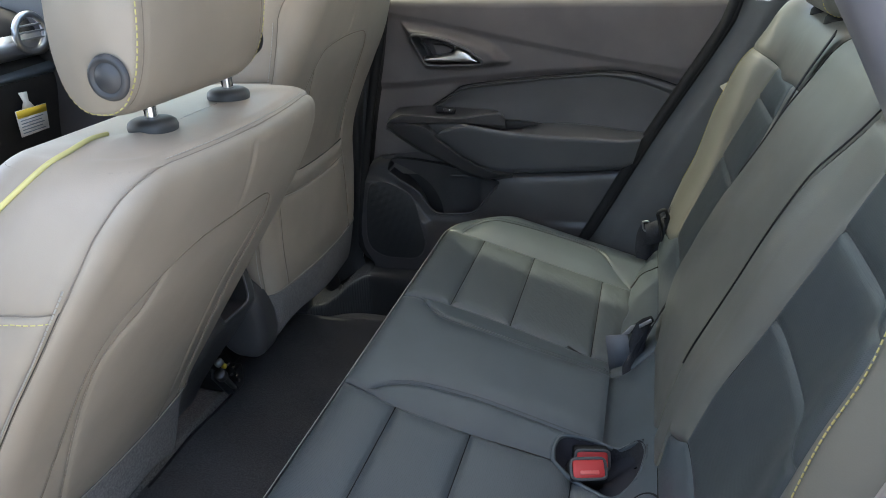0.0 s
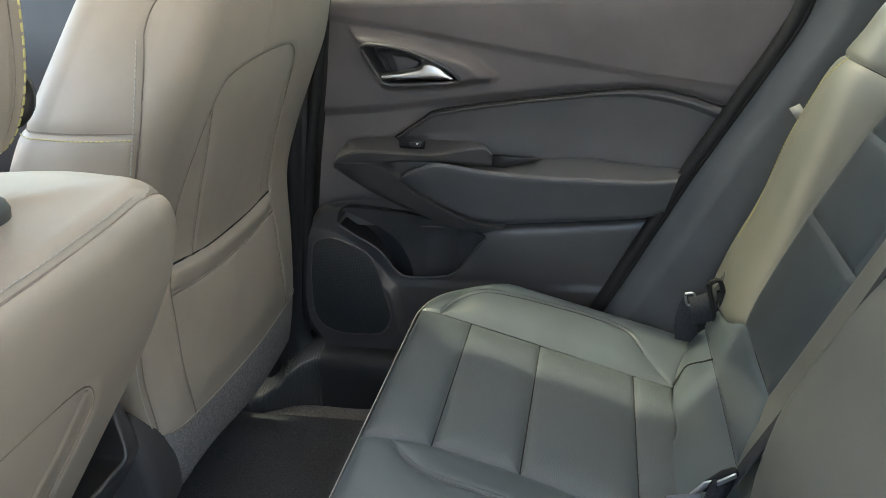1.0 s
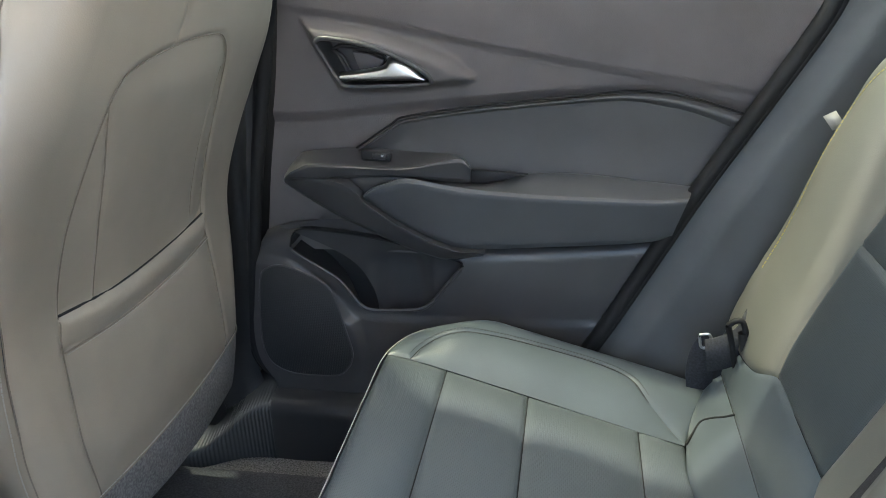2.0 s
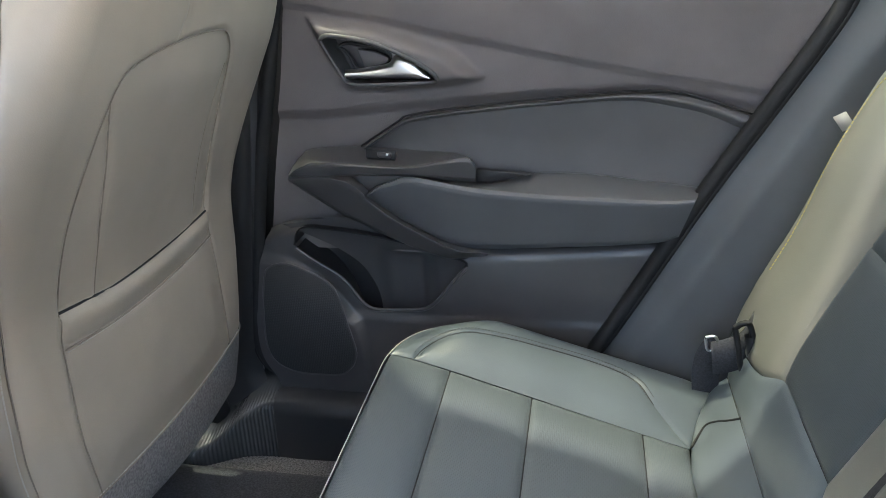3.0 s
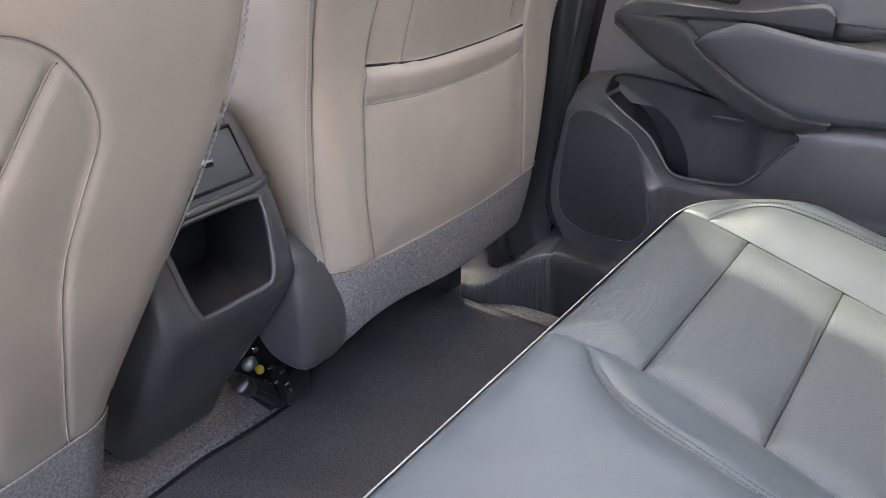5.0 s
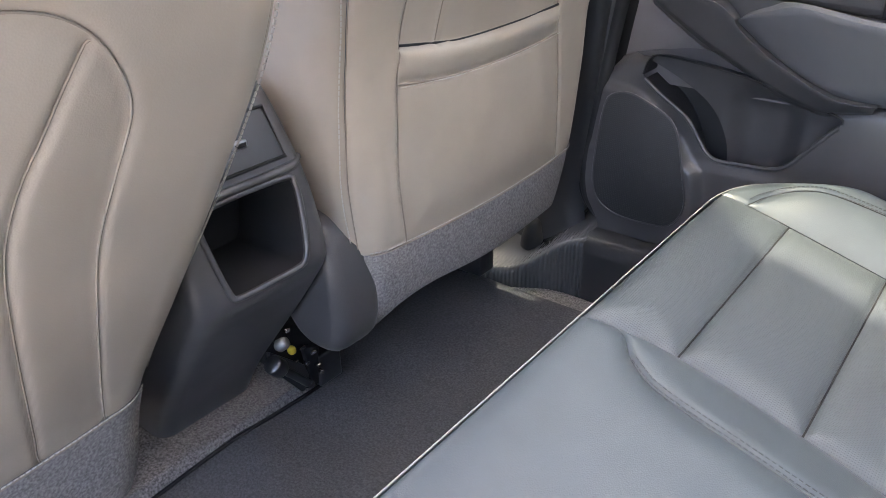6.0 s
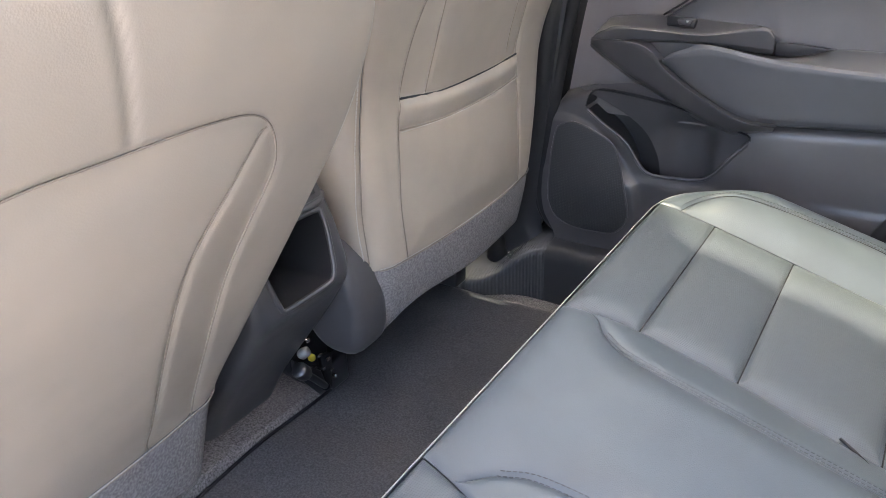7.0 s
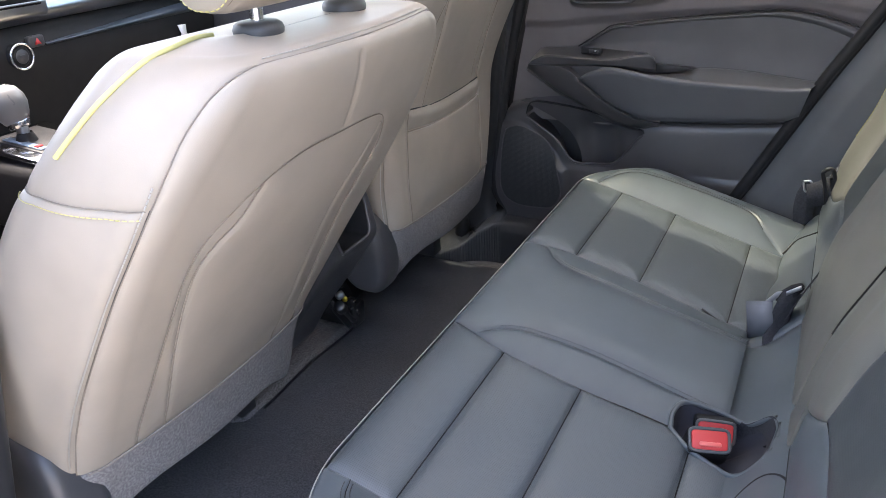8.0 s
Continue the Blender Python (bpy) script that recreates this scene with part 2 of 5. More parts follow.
def inside(poly, x, z):
    """Distance to a closed outline in two coordinates, positive within it."""
    poly = np.array(poly, float)
    q = np.stack([x, z], -1)
    best = np.full(x.shape, 1e9)
    odd = np.zeros(x.shape, bool)
    for a, b in zip(poly, np.roll(poly, -1, 0)):
        ab = b - a
        t = np.clip(((q - a) @ ab) / (ab @ ab + 1e-12), 0, 1)
        best = np.minimum(best, np.linalg.norm(q - (a + t[..., None] * ab), axis=-1))
        cross = (a[1] > q[..., 1]) != (b[1] > q[..., 1])
        odd ^= cross & (q[..., 0] < a[0] + (q[..., 1] - a[1]) / (b[1] - a[1] + 1e-12) * ab[0])
    return np.where(odd, best, -best)


def ease(t):
    t = np.clip(t, 0, 1)
    return t * t * (3 - 2 * t)


def line_through(pts):
    """A smooth function of the first coordinate through pts."""
    p = smooth_line(pts, 200)
    return lambda t: np.interp(t, p[:, 0], p[:, 1])


# ---- structure ----
def setting(name, bm, mat, label, category, smooth=False):
    return tagged(part(name, bm, mat, None, smooth=smooth), label, category, kind="structure")


setting("ground", box(-150, 150, -150, 150, -0.40, -0.36), GROUND, "worn grey asphalt under the car", "ground")
# rear footwell: dark carpet, the mat over it, and the heather cover on the tunnel
MAT = material("charcoal_mat", (0.080, 0.079, 0.083), 0.95, weave=0.0018, bump=0.9, stain=0.35)
uv = np.stack(np.meshgrid(np.linspace(-1.5, 0.55, 120), np.linspace(-0.70, 0.70, 90), indexing="ij"), -1)
fx, fy = uv[..., 0], uv[..., 1]
fz = 0.026 + 0.012 * np.exp(-(fy / 0.10) ** 2)
fz = fz + 0.0020 * np.sin(fx * 31 + fy * 17) * np.sin(fy * 23)
setting("floor", grid_bm(np.stack([fx, fy, fz], -1)), CARPET, "dark heather carpeted car floor", "floor", True)
setting("underbody", box(-1.6, 1.5, -0.74, 0.74, -0.10, 0.0), BLACK, "dark underbody below the carpet", "car floor")
uv = np.stack(np.meshgrid(np.linspace(-0.62, 0.05, 110), np.linspace(-0.555, 0.555, 120), indexing="ij"), -1)
mx, my = uv[..., 0], uv[..., 1]
edge = np.minimum(np.minimum(mx + 0.62, 0.05 - mx), 0.555 - np.abs(my))
mz = 0.030 + 0.012 * np.exp(-(my / 0.10) ** 2) + 0.009 * ease(edge / 0.012) + 0.0028 * np.sin(mx * 31 + my * 17) * np.sin(my * 23) + 0.0015 * np.sin(mx * 12 - my * 41)
mat = thing("floor_mat", "charcoal carpet mat across the rear footwell floor", "floor mat")
part("carpet_face", grid_bm(np.stack([mx, my, mz], -1)), MAT, mat)
part("binding", tube([(0.02, y, 0.040 + 0.012 * math.exp(-(y / 0.10) ** 2)) for y in np.linspace(-0.55, 0.55, 60)], 0.0032), BLACK, mat, "black bound edge")
tx, ty = np.meshgrid(np.linspace(-0.80, -0.366, 90), np.linspace(-0.192, 0.165, 90), indexing="ij")
rim = inside(smooth_line([(-0.80, -0.190), (-0.45, -0.190), (-0.405, -0.186), (-0.384, -0.172), (-0.378, -0.14), (-0.372, 0.0), (-0.372, 0.162)], 80).tolist() + [(-0.80, 0.162)], tx, ty)
tz = 0.036 + 0.006 * np.exp(-(ty / 0.10) ** 2) + 0.020 * ease(rim / 0.009) + 0.03 * ease((-0.40 - tx) / 0.2) + 0.0015 * np.sin(tx * 57 + ty * 33)
cover = grid_bm(np.stack([tx, ty, tz], -1))
setting("tunnel_cover", cover, CARPET, "heather grey carpet cover over the floor tunnel", "floor carpet", True)
setting("tunnel_edge", tube([(-0.3705, y, 0.046 + 0.008 * math.exp(-(y / 0.10) ** 2)) for y in np.linspace(-0.135, 0.16, 50)], 0.0026), BLACK, "black bound edge of the tunnel carpet", "floor carpet", True)


def wall(name, x0, x1, y0, y1, z0, z1, mat, label, category="car body", bevel=0.01):
    return setting(name, box(x0, x1, y0, y1, z0, z1, bevel), mat, label, category, True)


# roof, pillars and body sides
roof_uv = np.stack(np.meshgrid(np.linspace(-0.92, 1.05, 30), np.linspace(-0.565, 0.565, 30), indexing="ij"), -1)
rx, ry = roof_uv[..., 0], roof_uv[..., 1]
rz = 1.20 - 0.05 * (ry / 0.62) ** 2 - 0.05 * ((rx - 0.1) / 0.9) ** 2
roof = grid_bm(np.stack([rx, ry, rz], -1))
bmesh.ops.solidify(roof, geom=roof.faces[:], thickness=-0.04)
setting("ceiling", roof, LINER, "grey fabric headliner under the car roof", "ceiling", True)


def bar(name, a, b, w, d, mat, label):
    """A pillar from a to b, w along the car and d across it."""
    a, b = Vector(a), Vector(b)
    o = [Vector((sx * w / 2, sy * d / 2, 0)) for sx, sy in ((-1, -1), (1, -1), (1, 1), (-1, 1))]
    bm = bmesh.new()
    lo, hi = [bm.verts.new(a + q) for q in o], [bm.verts.new(b + q) for q in o]
    bm.faces.new(lo[::-1])
    bm.faces.new(hi)
    for i in range(4):
        bm.faces.new((lo[i], lo[(i + 1) % 4], hi[(i + 1) % 4], hi[i]))
    bmesh.ops.bevel(bm, geom=bm.edges[:], offset=min(w, d) * 0.25, segments=3, affect="EDGES", profile=0.5)
    return setting(name, bm, mat, label, "car body", True)


for side, tag in ((1, "right"), (-1, "left")):
    bar("trim_" + tag + "_front", (-1.55, 0.70 * side, 0.72), (-0.72, 0.56 * side, 1.17), 0.06, 0.05, PLASTIC, "slanted windscreen pillar with dark trim")
    bar("trim_" + tag + "_middle", (-0.365, 0.70 * side, 0.02), (-0.23, 0.57 * side, 1.16), 0.17, 0.05, PILLAR, "dark plastic pillar between front and rear doors")
    bar("trim_" + tag + "_rear", (0.93, 0.69 * side, 0.78), (0.88, 0.56 * side, 1.15), 0.16, 0.05, PLASTIC, "dark pillar behind the rear door")
    bar("trim_" + tag + "_rail", (-0.75, 0.548 * side, 1.17), (1.02, 0.548 * side, 1.15), 0.03, 0.05, LINER, "pale roof rail trim over the doors")
    wall("wall_" + tag + "_front", -1.35, -0.30, min(0.69 * side, 0.75 * side), max(0.69 * side, 0.75 * side), -0.05, 0.84, PLASTIC, "dark inner face of the closed front door")
    wall("wall_" + tag + "_quarter", 0.66, 1.5, min(0.71 * side, 0.76 * side), max(0.71 * side, 0.76 * side), 0.0, 0.80, PLASTIC, "body side behind the rear door")
wall("wall_firewall", -1.55, -1.45, -0.75, 0.75, -0.05, 0.70, BLACK, "dark bulkhead below the windscreen")
for side, tag in ((1, "right"), (-1, "left")):
    wall("wall_" + tag + "_tailside", 0.98, 1.46, min(0.60 * side, 0.66 * side), max(0.60 * side, 0.66 * side), 0.78, 1.14, PLASTIC, "dark trim beside the load space")
setting("window_tail", prism([Vector(p) for p in ((1.46, -0.64, 0.85), (1.46, 0.64, 0.85), (1.06, 0.60, 1.15), (1.06, -0.60, 1.15))], (0.004, 0, 0.004)), DARK, "dark tinted tailgate window", "window")
wall("wall_tail", 1.42, 1.5, -0.75, 0.75, 0.0, 0.86, PLASTIC, "dark inner face of the tailgate")
wall("wall_right_core", -0.30, 0.66, 0.722, 0.732, 0.05, 0.77, BLACK, "dark core of the rear door")
wall("wall_right_outer", -0.32, 0.68, 0.735, 0.775, 0.02, 0.775, PAINT, "outer skin of the closed rear door")


def pane(name, pts, label, glass=GLASS):
    bm = prism([Vector(p) for p in pts], (0, 0.004, 0))
    return tagged(part(name, bm, glass, None, smooth=False), label, "window", kind="structure")


pane("window_1", [(-0.26, 0.715, 0.765), (0.62, 0.715, 0.765), (0.80, 0.585, 1.15), (-0.21, 0.585, 1.15)], "privacy-tinted side window of the far rear door", TINT)
pane("window_2", [(-1.35, 0.715, 0.765), (-0.36, 0.715, 0.765), (-0.27, 0.585, 1.15), (-0.80, 0.585, 1.15)], "clear side window of the far front door")

# sill, ribbed scuff trim and the seal round the far door opening
sx = np.linspace(-0.2165, 0.55, 40)
prof = [(0.600, 0.020), (0.599, 0.110), (0.603, 0.128), (0.616, 0.137), (0.640, 0.141), (0.690, 0.141)]
setting("sill_right", grid_bm(np.array([[(x, y, z) for y, z in prof] for x in sx])), PILLAR, "smooth charcoal plastic door sill cover", "sill", True)
heights = line_through([(-0.46, 0.070), (-0.40, 0.062), (-0.34, 0.062), (-0.304, 0.080), (-0.27, 0.110), (-0.235, 0.131), (-0.212, 0.137)])
inset = line_through([(-0.46, 0.535), (-0.40, 0.54), (-0.34, 0.555), (-0.28, 0.585), (-0.24, 0.597), (-0.212, 0.600)])
rows = []
for x in np.linspace(-0.46, -0.214, 190):
    h, y = float(heights(x)), float(inset(x))
    rib = 0.0016 * (0.5 + 0.5 * math.sin(x * 2 * math.pi / 0.0062))
    rows.append([(x, y - rib, 0.015), (x, y - rib, h - 0.016), (x, y + 0.001 - rib, h - 0.010), (x, y + 0.005 - 0.7 * rib, h - 0.004 - 0.5 * rib), (x, y + 0.010, h - 0.001 - rib), (x, y + 0.026, h + 0.003 - rib), (x, y + 0.032, h + 0.005), (x, y + 0.06, h + 0.012), (x, 0.72, h + 0.03)])
setting("scuff_trim", grid_bm(np.array(rows)), material("satin_scuff_plastic", (0.062, 0.064, 0.066), 0.24, vary=0.0), "ribbed charcoal scuff trim at the pillar foot", "sill trim", True)
# pillar foot that flares into the sill
rows = []
for t in np.linspace(0, 1, 26):
    z = 0.035 + 0.79 * t
    lead = -0.273 + 0.110 * t + 0.075 * math.exp(-((z - 0.06) / 0.055) ** 2)
    rows.append([(lead, 0.662, z), (lead - 0.012, 0.648, z), (lead - 0.03, 0.643, z), (lead - 0.10, 0.640, z), (lead - 0.20, 0.650, z)])
setting("pillar_cover", grid_bm(np.array(rows)), PILLAR, "charcoal pillar cover beside the door opening", "pillar trim", True)
seal = [(-0.105, 0.655, 0.98), (-0.155, 0.658, 0.785), (-0.184, 0.660, 0.646), (-0.211, 0.660, 0.517), (-0.234, 0.660, 0.375), (-0.250, 0.660, 0.261), (-0.247, 0.660, 0.197),
        (-0.222, 0.660, 0.160), (-0.165, 0.660, 0.146), (-0.05, 0.660, 0.142), (0.18, 0.660, 0.142), (0.255, 0.660, 0.175), (0.312, 0.660, 0.262), (0.386, 0.660, 0.404), (0.440, 0.660, 0.508), (0.505, 0.660, 0.622), (0.558, 0.660, 0.716),
        (0.578, 0.660, 0.762), (0.60, 0.655, 0.85), (0.62, 0.62, 1.02)]
setting("door_seal", tube(smooth_line(seal, 200), 0.0115, 10), BLACK, "black rubber seal round the rear door opening", "door seal", True)
setting("door_seal_lip", tube(smooth_line([(x + (0.010 if i > 9 else -0.009), y - 0.003, z - (0.004 if 7 < i < 11 else 0)) for i, (x, y, z) in enumerate(seal)], 200), 0.0055, 8), BLACK, "slim black lip outside the door seal", "door seal", True)

# grey quarter trim between door opening and backrest
front_edge = line_through([(0.10, 0.22), (0.16, 0.265), (0.262, 0.330), (0.404, 0.404), (0.508, 0.458), (0.622, 0.523), (0.716, 0.576), (0.762, 0.596), (0.86, 0.615)])
P = []
for z in np.linspace(0.12, 0.785, 60):
    row = []
    for s in np.linspace(0, 0.36, 40):
        x = float(front_edge(z)) + s
        y = 0.664 - 0.022 * ease(s / 0.05) - 0.020 * ease((s - 0.05) / 0.18) * (1 - 0.6 * ease((z - 0.55) / 0.2))
        row.append((x, y, z))
    P.append(row)
setting("quarter_trim", grid_bm(np.array(P)), LIGHTER, "smooth dark grey trim beside the rear backrest", "side trim", True)
# the near side of the body, round the open door
jamb = smooth_line([(0.40, 1.06), (0.445, 0.98), (0.486, 0.915), (0.503, 0.886), (0.528, 0.84), (0.552, 0.79), (0.559, 0.755), (0.553, 0.725), (0.543, 0.69), (0.520, 0.62), (0.46, 0.45), (0.42, 0.25)], 60)
setting("door_frame", prism([Vector((x, -0.755, z)) for x, z in jamb] + [Vector((0.85, -0.755, 0.25)), Vector((0.85, -0.755, 1.06))], (0, 0.05, 0), 0.012, 3), PAINT, "silver painted edge of the open door frame", "car body", True)
swing = Matrix.Translation((-0.30, -0.76, 0)) @ Matrix.Rotation(radians(-74), 4, "Z")
leaf = box(0.0, 0.95, -0.05, 0.03, -0.02, 0.77, 0.015)
bmesh.ops.transform(leaf, matrix=swing, verts=leaf.verts[:])
setting("door_2", leaf, PLASTIC, "near rear door standing wide open", "car door", True)
leaf = box(0.03, 0.80, -0.012, -0.008, 0.771, 1.14)
bmesh.ops.transform(leaf, matrix=swing, verts=leaf.verts[:])
setting("window_3", leaf, TINT, "privacy-tinted window of the open rear door", "window")
wall("sill_left", -0.25, 0.62, -0.74, -0.63, 0.02, 0.12, PLASTIC, "charcoal sill of the open rear door", "sill")
wall("wall_parcel", 0.80, 1.40, -0.66, 0.66, 0.56, 0.58, LIGHTER, "dark grey load cover behind the backrest", "load cover")


# ---- rear seat cushion ----
def cushion_front(y):
    a = np.abs(y)
    return 0.020 + 0.13 * (1 - np.sqrt(np.clip(1 - ((np.clip(a, 0.44, 0.61) - 0.44) / 0.172) ** 2, 0, 1)))


def cushion(uv):
    """Seat top in plan coordinates x, y."""
    x, y = uv[..., 0], uv[..., 1]
    a = np.abs(y)
    z = 0.3325 - 0.282 * (x - 0.020) - 0.004
    z = z + 0.016 * (ease((0.165 - a) / 0.11)) * ease((x - 0.02) / 0.20)
    z = z + 0.030 * ease((a - 0.465) / 0.085) * ease((x - cushion_front(y) + 0.005) / 0.09)
    z = z - 0.050 * ease((a - 0.575) / 0.06) ** 1.5
    d = x - cushion_front(y)
    z = z - 0.005 * np.exp(-np.clip(d, 0, 1) / 0.012)
    return np.stack([x, y, z], -1)


bench = thing("rear_seat_cushion", "dark grey leather rear bench cushion with perforated inserts", "car seat")
Y1, Y2 = 0.163, 0.474
for s in (1, -1):
    flip = 1
    ins = [0.0, 0.108, 0.218, 0.364, 0.425]
    front = lambda t: cushion_front(t) + 0.003
    # perforated strips across the seat, front to rear
    xs = [[(float(front(y)), s * y) for y in (0.145, 0.25, 0.36, Y2)]] + [[(x, s * y) for y in (Y1 - 0.012 * (x > 0.3), 0.25, 0.36, Y2 - 0.02 * (x - 0.1))] for x in ins[1:]]
    for k in range(4):
        panel("insert_panel" if k else "front_panel", cushion, xs[k], xs[k + 1], mat=PERF, parent=bench, puff=0.010, roll=0.018, res=0.0034, flip=flip,
              label="perforated dark grey leather")
    # outer bolster in two pieces, a double-stitched seam between them
    seam = [(0.058, 0.474), (0.068, 0.50), (0.09, 0.524), (0.125, 0.540), (0.165, 0.550), (0.21, 0.556), (0.30, 0.560), (0.352, 0.548), (0.380, 0.515), (0.425, 0.470)]
    inner = [(0.058, 0.474), (0.108, 0.474), (0.17, 0.473), (0.218, 0.472), (0.29, 0.470), (0.340, 0.469), (0.380, 0.468), (0.425, 0.468)]
    m = lambda pts: [(x, s * y) for x, y in pts]
    panel("bolster_inner", cushion, m(inner), m(seam), mat=GREY, parent=bench, puff=0.0042, roll=0.010, res=0.0036, flip=flip)
    outer = [(float(cushion_front(y)) + 0.002, y) for y in (0.474, 0.51, 0.545, 0.575, 0.600)] + [(0.20, 0.614), (0.28, 0.618), (0.36, 0.618), (0.43, 0.60), (0.475, 0.565)]
    panel("bolster_outer", cushion, m(seam), m(outer), mat=GREY, parent=bench, puff=0.0042, roll=0.010, res=0.0036, flip=flip)
    # black tube darkens the seam crease in place of its shade
    part("groove", tube(along(cushion, m(seam[:-1]), 140, -0.0012), 0.0008, 6), BLACK, bench, "black line for the shade in the seam crease")
    for off in (-0.0045, 0.0045):
        sl = smooth_line(seam[:-1], 160)
        tang = np.gradient(sl, axis=0)
        tang /= np.linalg.norm(tang, axis=1, keepdims=True)
        sl = sl + off * np.stack([-tang[:, 1], tang[:, 0]], 1)
        stitches("stitching", along(cushion, m(sl[4:-4].tolist()), 160, 0.0028 * flip), BENCH_THREAD, bench, 0.0048, 0.0007)
    # side skirt
    skirt = np.array([[(x, s * y, z) for z in np.linspace(float(cushion(np.array([x, s * y]))[2]) - 0.002, 0.03, 8)] for x, y in outer])
    part("skirt", grid_bm(skirt), GREY, bench)
    # roll between centre and outer seat
    edge_out = m([(float(cushion_front(0.145)) + 0.003, 0.145), (0.060, 0.153), (0.108, Y1), (0.218, Y1), (0.30, 0.155), (0.40, 0.150)])
    edge_in = m([(float(cushion_front(0.135)) + 0.003, 0.143), (0.058, 0.150), (0.084, 0.122), (0.118, 0.105), (0.20, 0.097), (0.27, 0.096), (0.33, 0.097), (0.40, 0.098)])
    panel("side_roll", cushion, edge_in, edge_out, mat=GREY, parent=bench, puff=0.005, roll=0.010, flip=flip)
    for off in (0.0035, -0.0035):
        stitches("stitching", along(cushion, [(x, y + off) for x, y in edge_in[2:]], 120, 0.0035 * flip), BENCH_THREAD, bench, 0.0052, 0.0006)
    # crease shade between the inserts, drawn as black tubes
    for x in ins[1:4]:
        part("groove", tube(along(cushion, m([(x, Y1 - 0.012 * (x > 0.3)), (x, 0.3), (x, Y2 - 0.02 * (x - 0.1))]), 40, -0.0030), 0.0013, 6), BLACK, bench, "black line for the shade in the seam crease")
centre_w = [(float(cushion_front(0)) + 0.003, y) for y in (-0.143, -0.07, 0, 0.07, 0.143)]
centre_e = [(0.40, y) for y in (-0.097, -0.05, 0, 0.05, 0.097)]
side = [(0.023, 0.143), (0.058, 0.150), (0.084, 0.122), (0.118, 0.105), (0.20, 0.097), (0.27, 0.096), (0.33, 0.097), (0.40, 0.098)]
panel("centre_panel", cushion, [(x, -y) for x, y in side], side, centre_w, centre_e, mat=GREY, parent=bench, puff=0.005, roll=0.012)
# front face and piping
ys = np.linspace(-0.612, 0.612, 120)
fp = np.array([[(float(cushion_front(y)) + 0.003 - dx, y, float(cushion(np.array([cushion_front(y) + 0.003, y]))[2]) - dz) for dx, dz in ((0, 0), (0.0012, 0.003), (0.0010, 0.02), (-0.004, 0.08), (-0.02, 0.16), (-0.05, 0.28))] for y in ys])
part("front_face", grid_bm(fp), GREY, bench)
part("piping", tube([(float(cushion_front(y)) + 0.0016, y, float(cushion(np.array([cushion_front(y) + 0.003, y]))[2]) - 0.0004) for y in ys], 0.0008, 8), PIPING, bench, "thin off-white piping along the front edge")

# ---- rear backrests ----
PROF = smooth_line([(0.400, 0.205), (0.430, 0.219), (0.460, 0.246), (0.476, 0.290), (0.492, 0.340), (0.530, 0.430), (0.572, 0.530), (0.612, 0.630), (0.646, 0.715), (0.668, 0.765), (0.690, 0.785), (0.730, 0.790)], 300)
RUN = np.r_[0, np.cumsum(np.linalg.norm(np.diff(PROF, axis=0), axis=1))]


def back_at(z):
    return float(np.interp(z, PROF[:, 1], RUN))


def backrest(uv):
    """Backrest face in coordinates y and length up from the seat joint."""
    y, s = uv[..., 0], uv[..., 1]
    x, z = np.interp(s, RUN, PROF[:, 0]), np.interp(s, RUN, PROF[:, 1])
    e = 0.004
    tx, tz = np.interp(s + e, RUN, PROF[:, 0]) - np.interp(s - e, RUN, PROF[:, 0]), np.interp(s + e, RUN, PROF[:, 1]) - np.interp(s - e, RUN, PROF[:, 1])
    ln = np.sqrt(tx**2 + tz**2) + 1e-12
    nx, nz = -tz / ln, tx / ln
    a = np.abs(y)
    up = ease((s - 0.10) / 0.17)
    b = 0.020 * (y < 0) * np.exp(-((a - 0.20) / 0.055) ** 2) * (1 - ease((s - back_at(0.56)) / 0.15)) + 0.034 * (0.55 + 0.45 * ease((s - back_at(0.46)) / 0.15)) * np.exp(-((a - 0.53) / 0.07) ** 2) 
    # the middle section stands proud, most along its free edge
    b = b + (0.014 + 0.015 * ease((y + 0.11) / 0.16) * (1 - 0.75 * ease((s - back_at(0.52)) / 0.16))) * ease((0.1285 - y) / 0.006) * ease((y + 0.20) / 0.06)
    b = b * up * (1 - 0.5 * ease((s - back_at(0.66)) / 0.10)) - 0.05 * ease((a - 0.585) / 0.04)
    return np.stack([x + nx * b, y, z + nz * b], -1)


S0, SA, SB, SC, SD = back_at(0.285), back_at(0.370), back_at(0.53), back_at(0.645), back_at(0.70)
S1, SN = RUN[-1], back_at(0.745)
SPLIT = [(0.114, back_at(0.268)), (0.116, back_at(0.39)), (0.124, back_at(0.50)), (0.130, back_at(0.58)), (0.141, back_at(0.655)), (0.167, back_at(0.72)), (0.190, back_at(0.77)), (0.20, RUN[-1])]
far = thing("rear_seat_upright", "taupe leather rear backrest with dark perforated insert", "car seat", "rear backrests")
near = thing("rear_seat_upright", "wide taupe leather rear backrest with middle section", "car seat", "rear backrests")
INS_IN = [(0.225, S0), (0.225, SA), (0.222, SB), (0.215, SC), (0.225, SD)]
INS_OUT = [(0.398, S0), (0.398, SA), (0.412, back_at(0.40)), (0.418, back_at(0.45)), (0.418, SB), (0.400, SC), (0.375, SD)]
NEAR_IN = [(0.258, S0), (0.256, SA), (0.250, back_at(0.44)), (0.260, SB), (0.267, back_at(0.61)), (0.270, back_at(0.66)), (0.272, back_at(0.70)), (0.284, SN)]
NEAR_OUT = [(0.490, S0), (0.490, SA), (0.515, back_at(0.42)), (0.530, SB), (0.535, back_at(0.62)), (0.530, SC), (0.515, back_at(0.70)), (0.48, SN)]
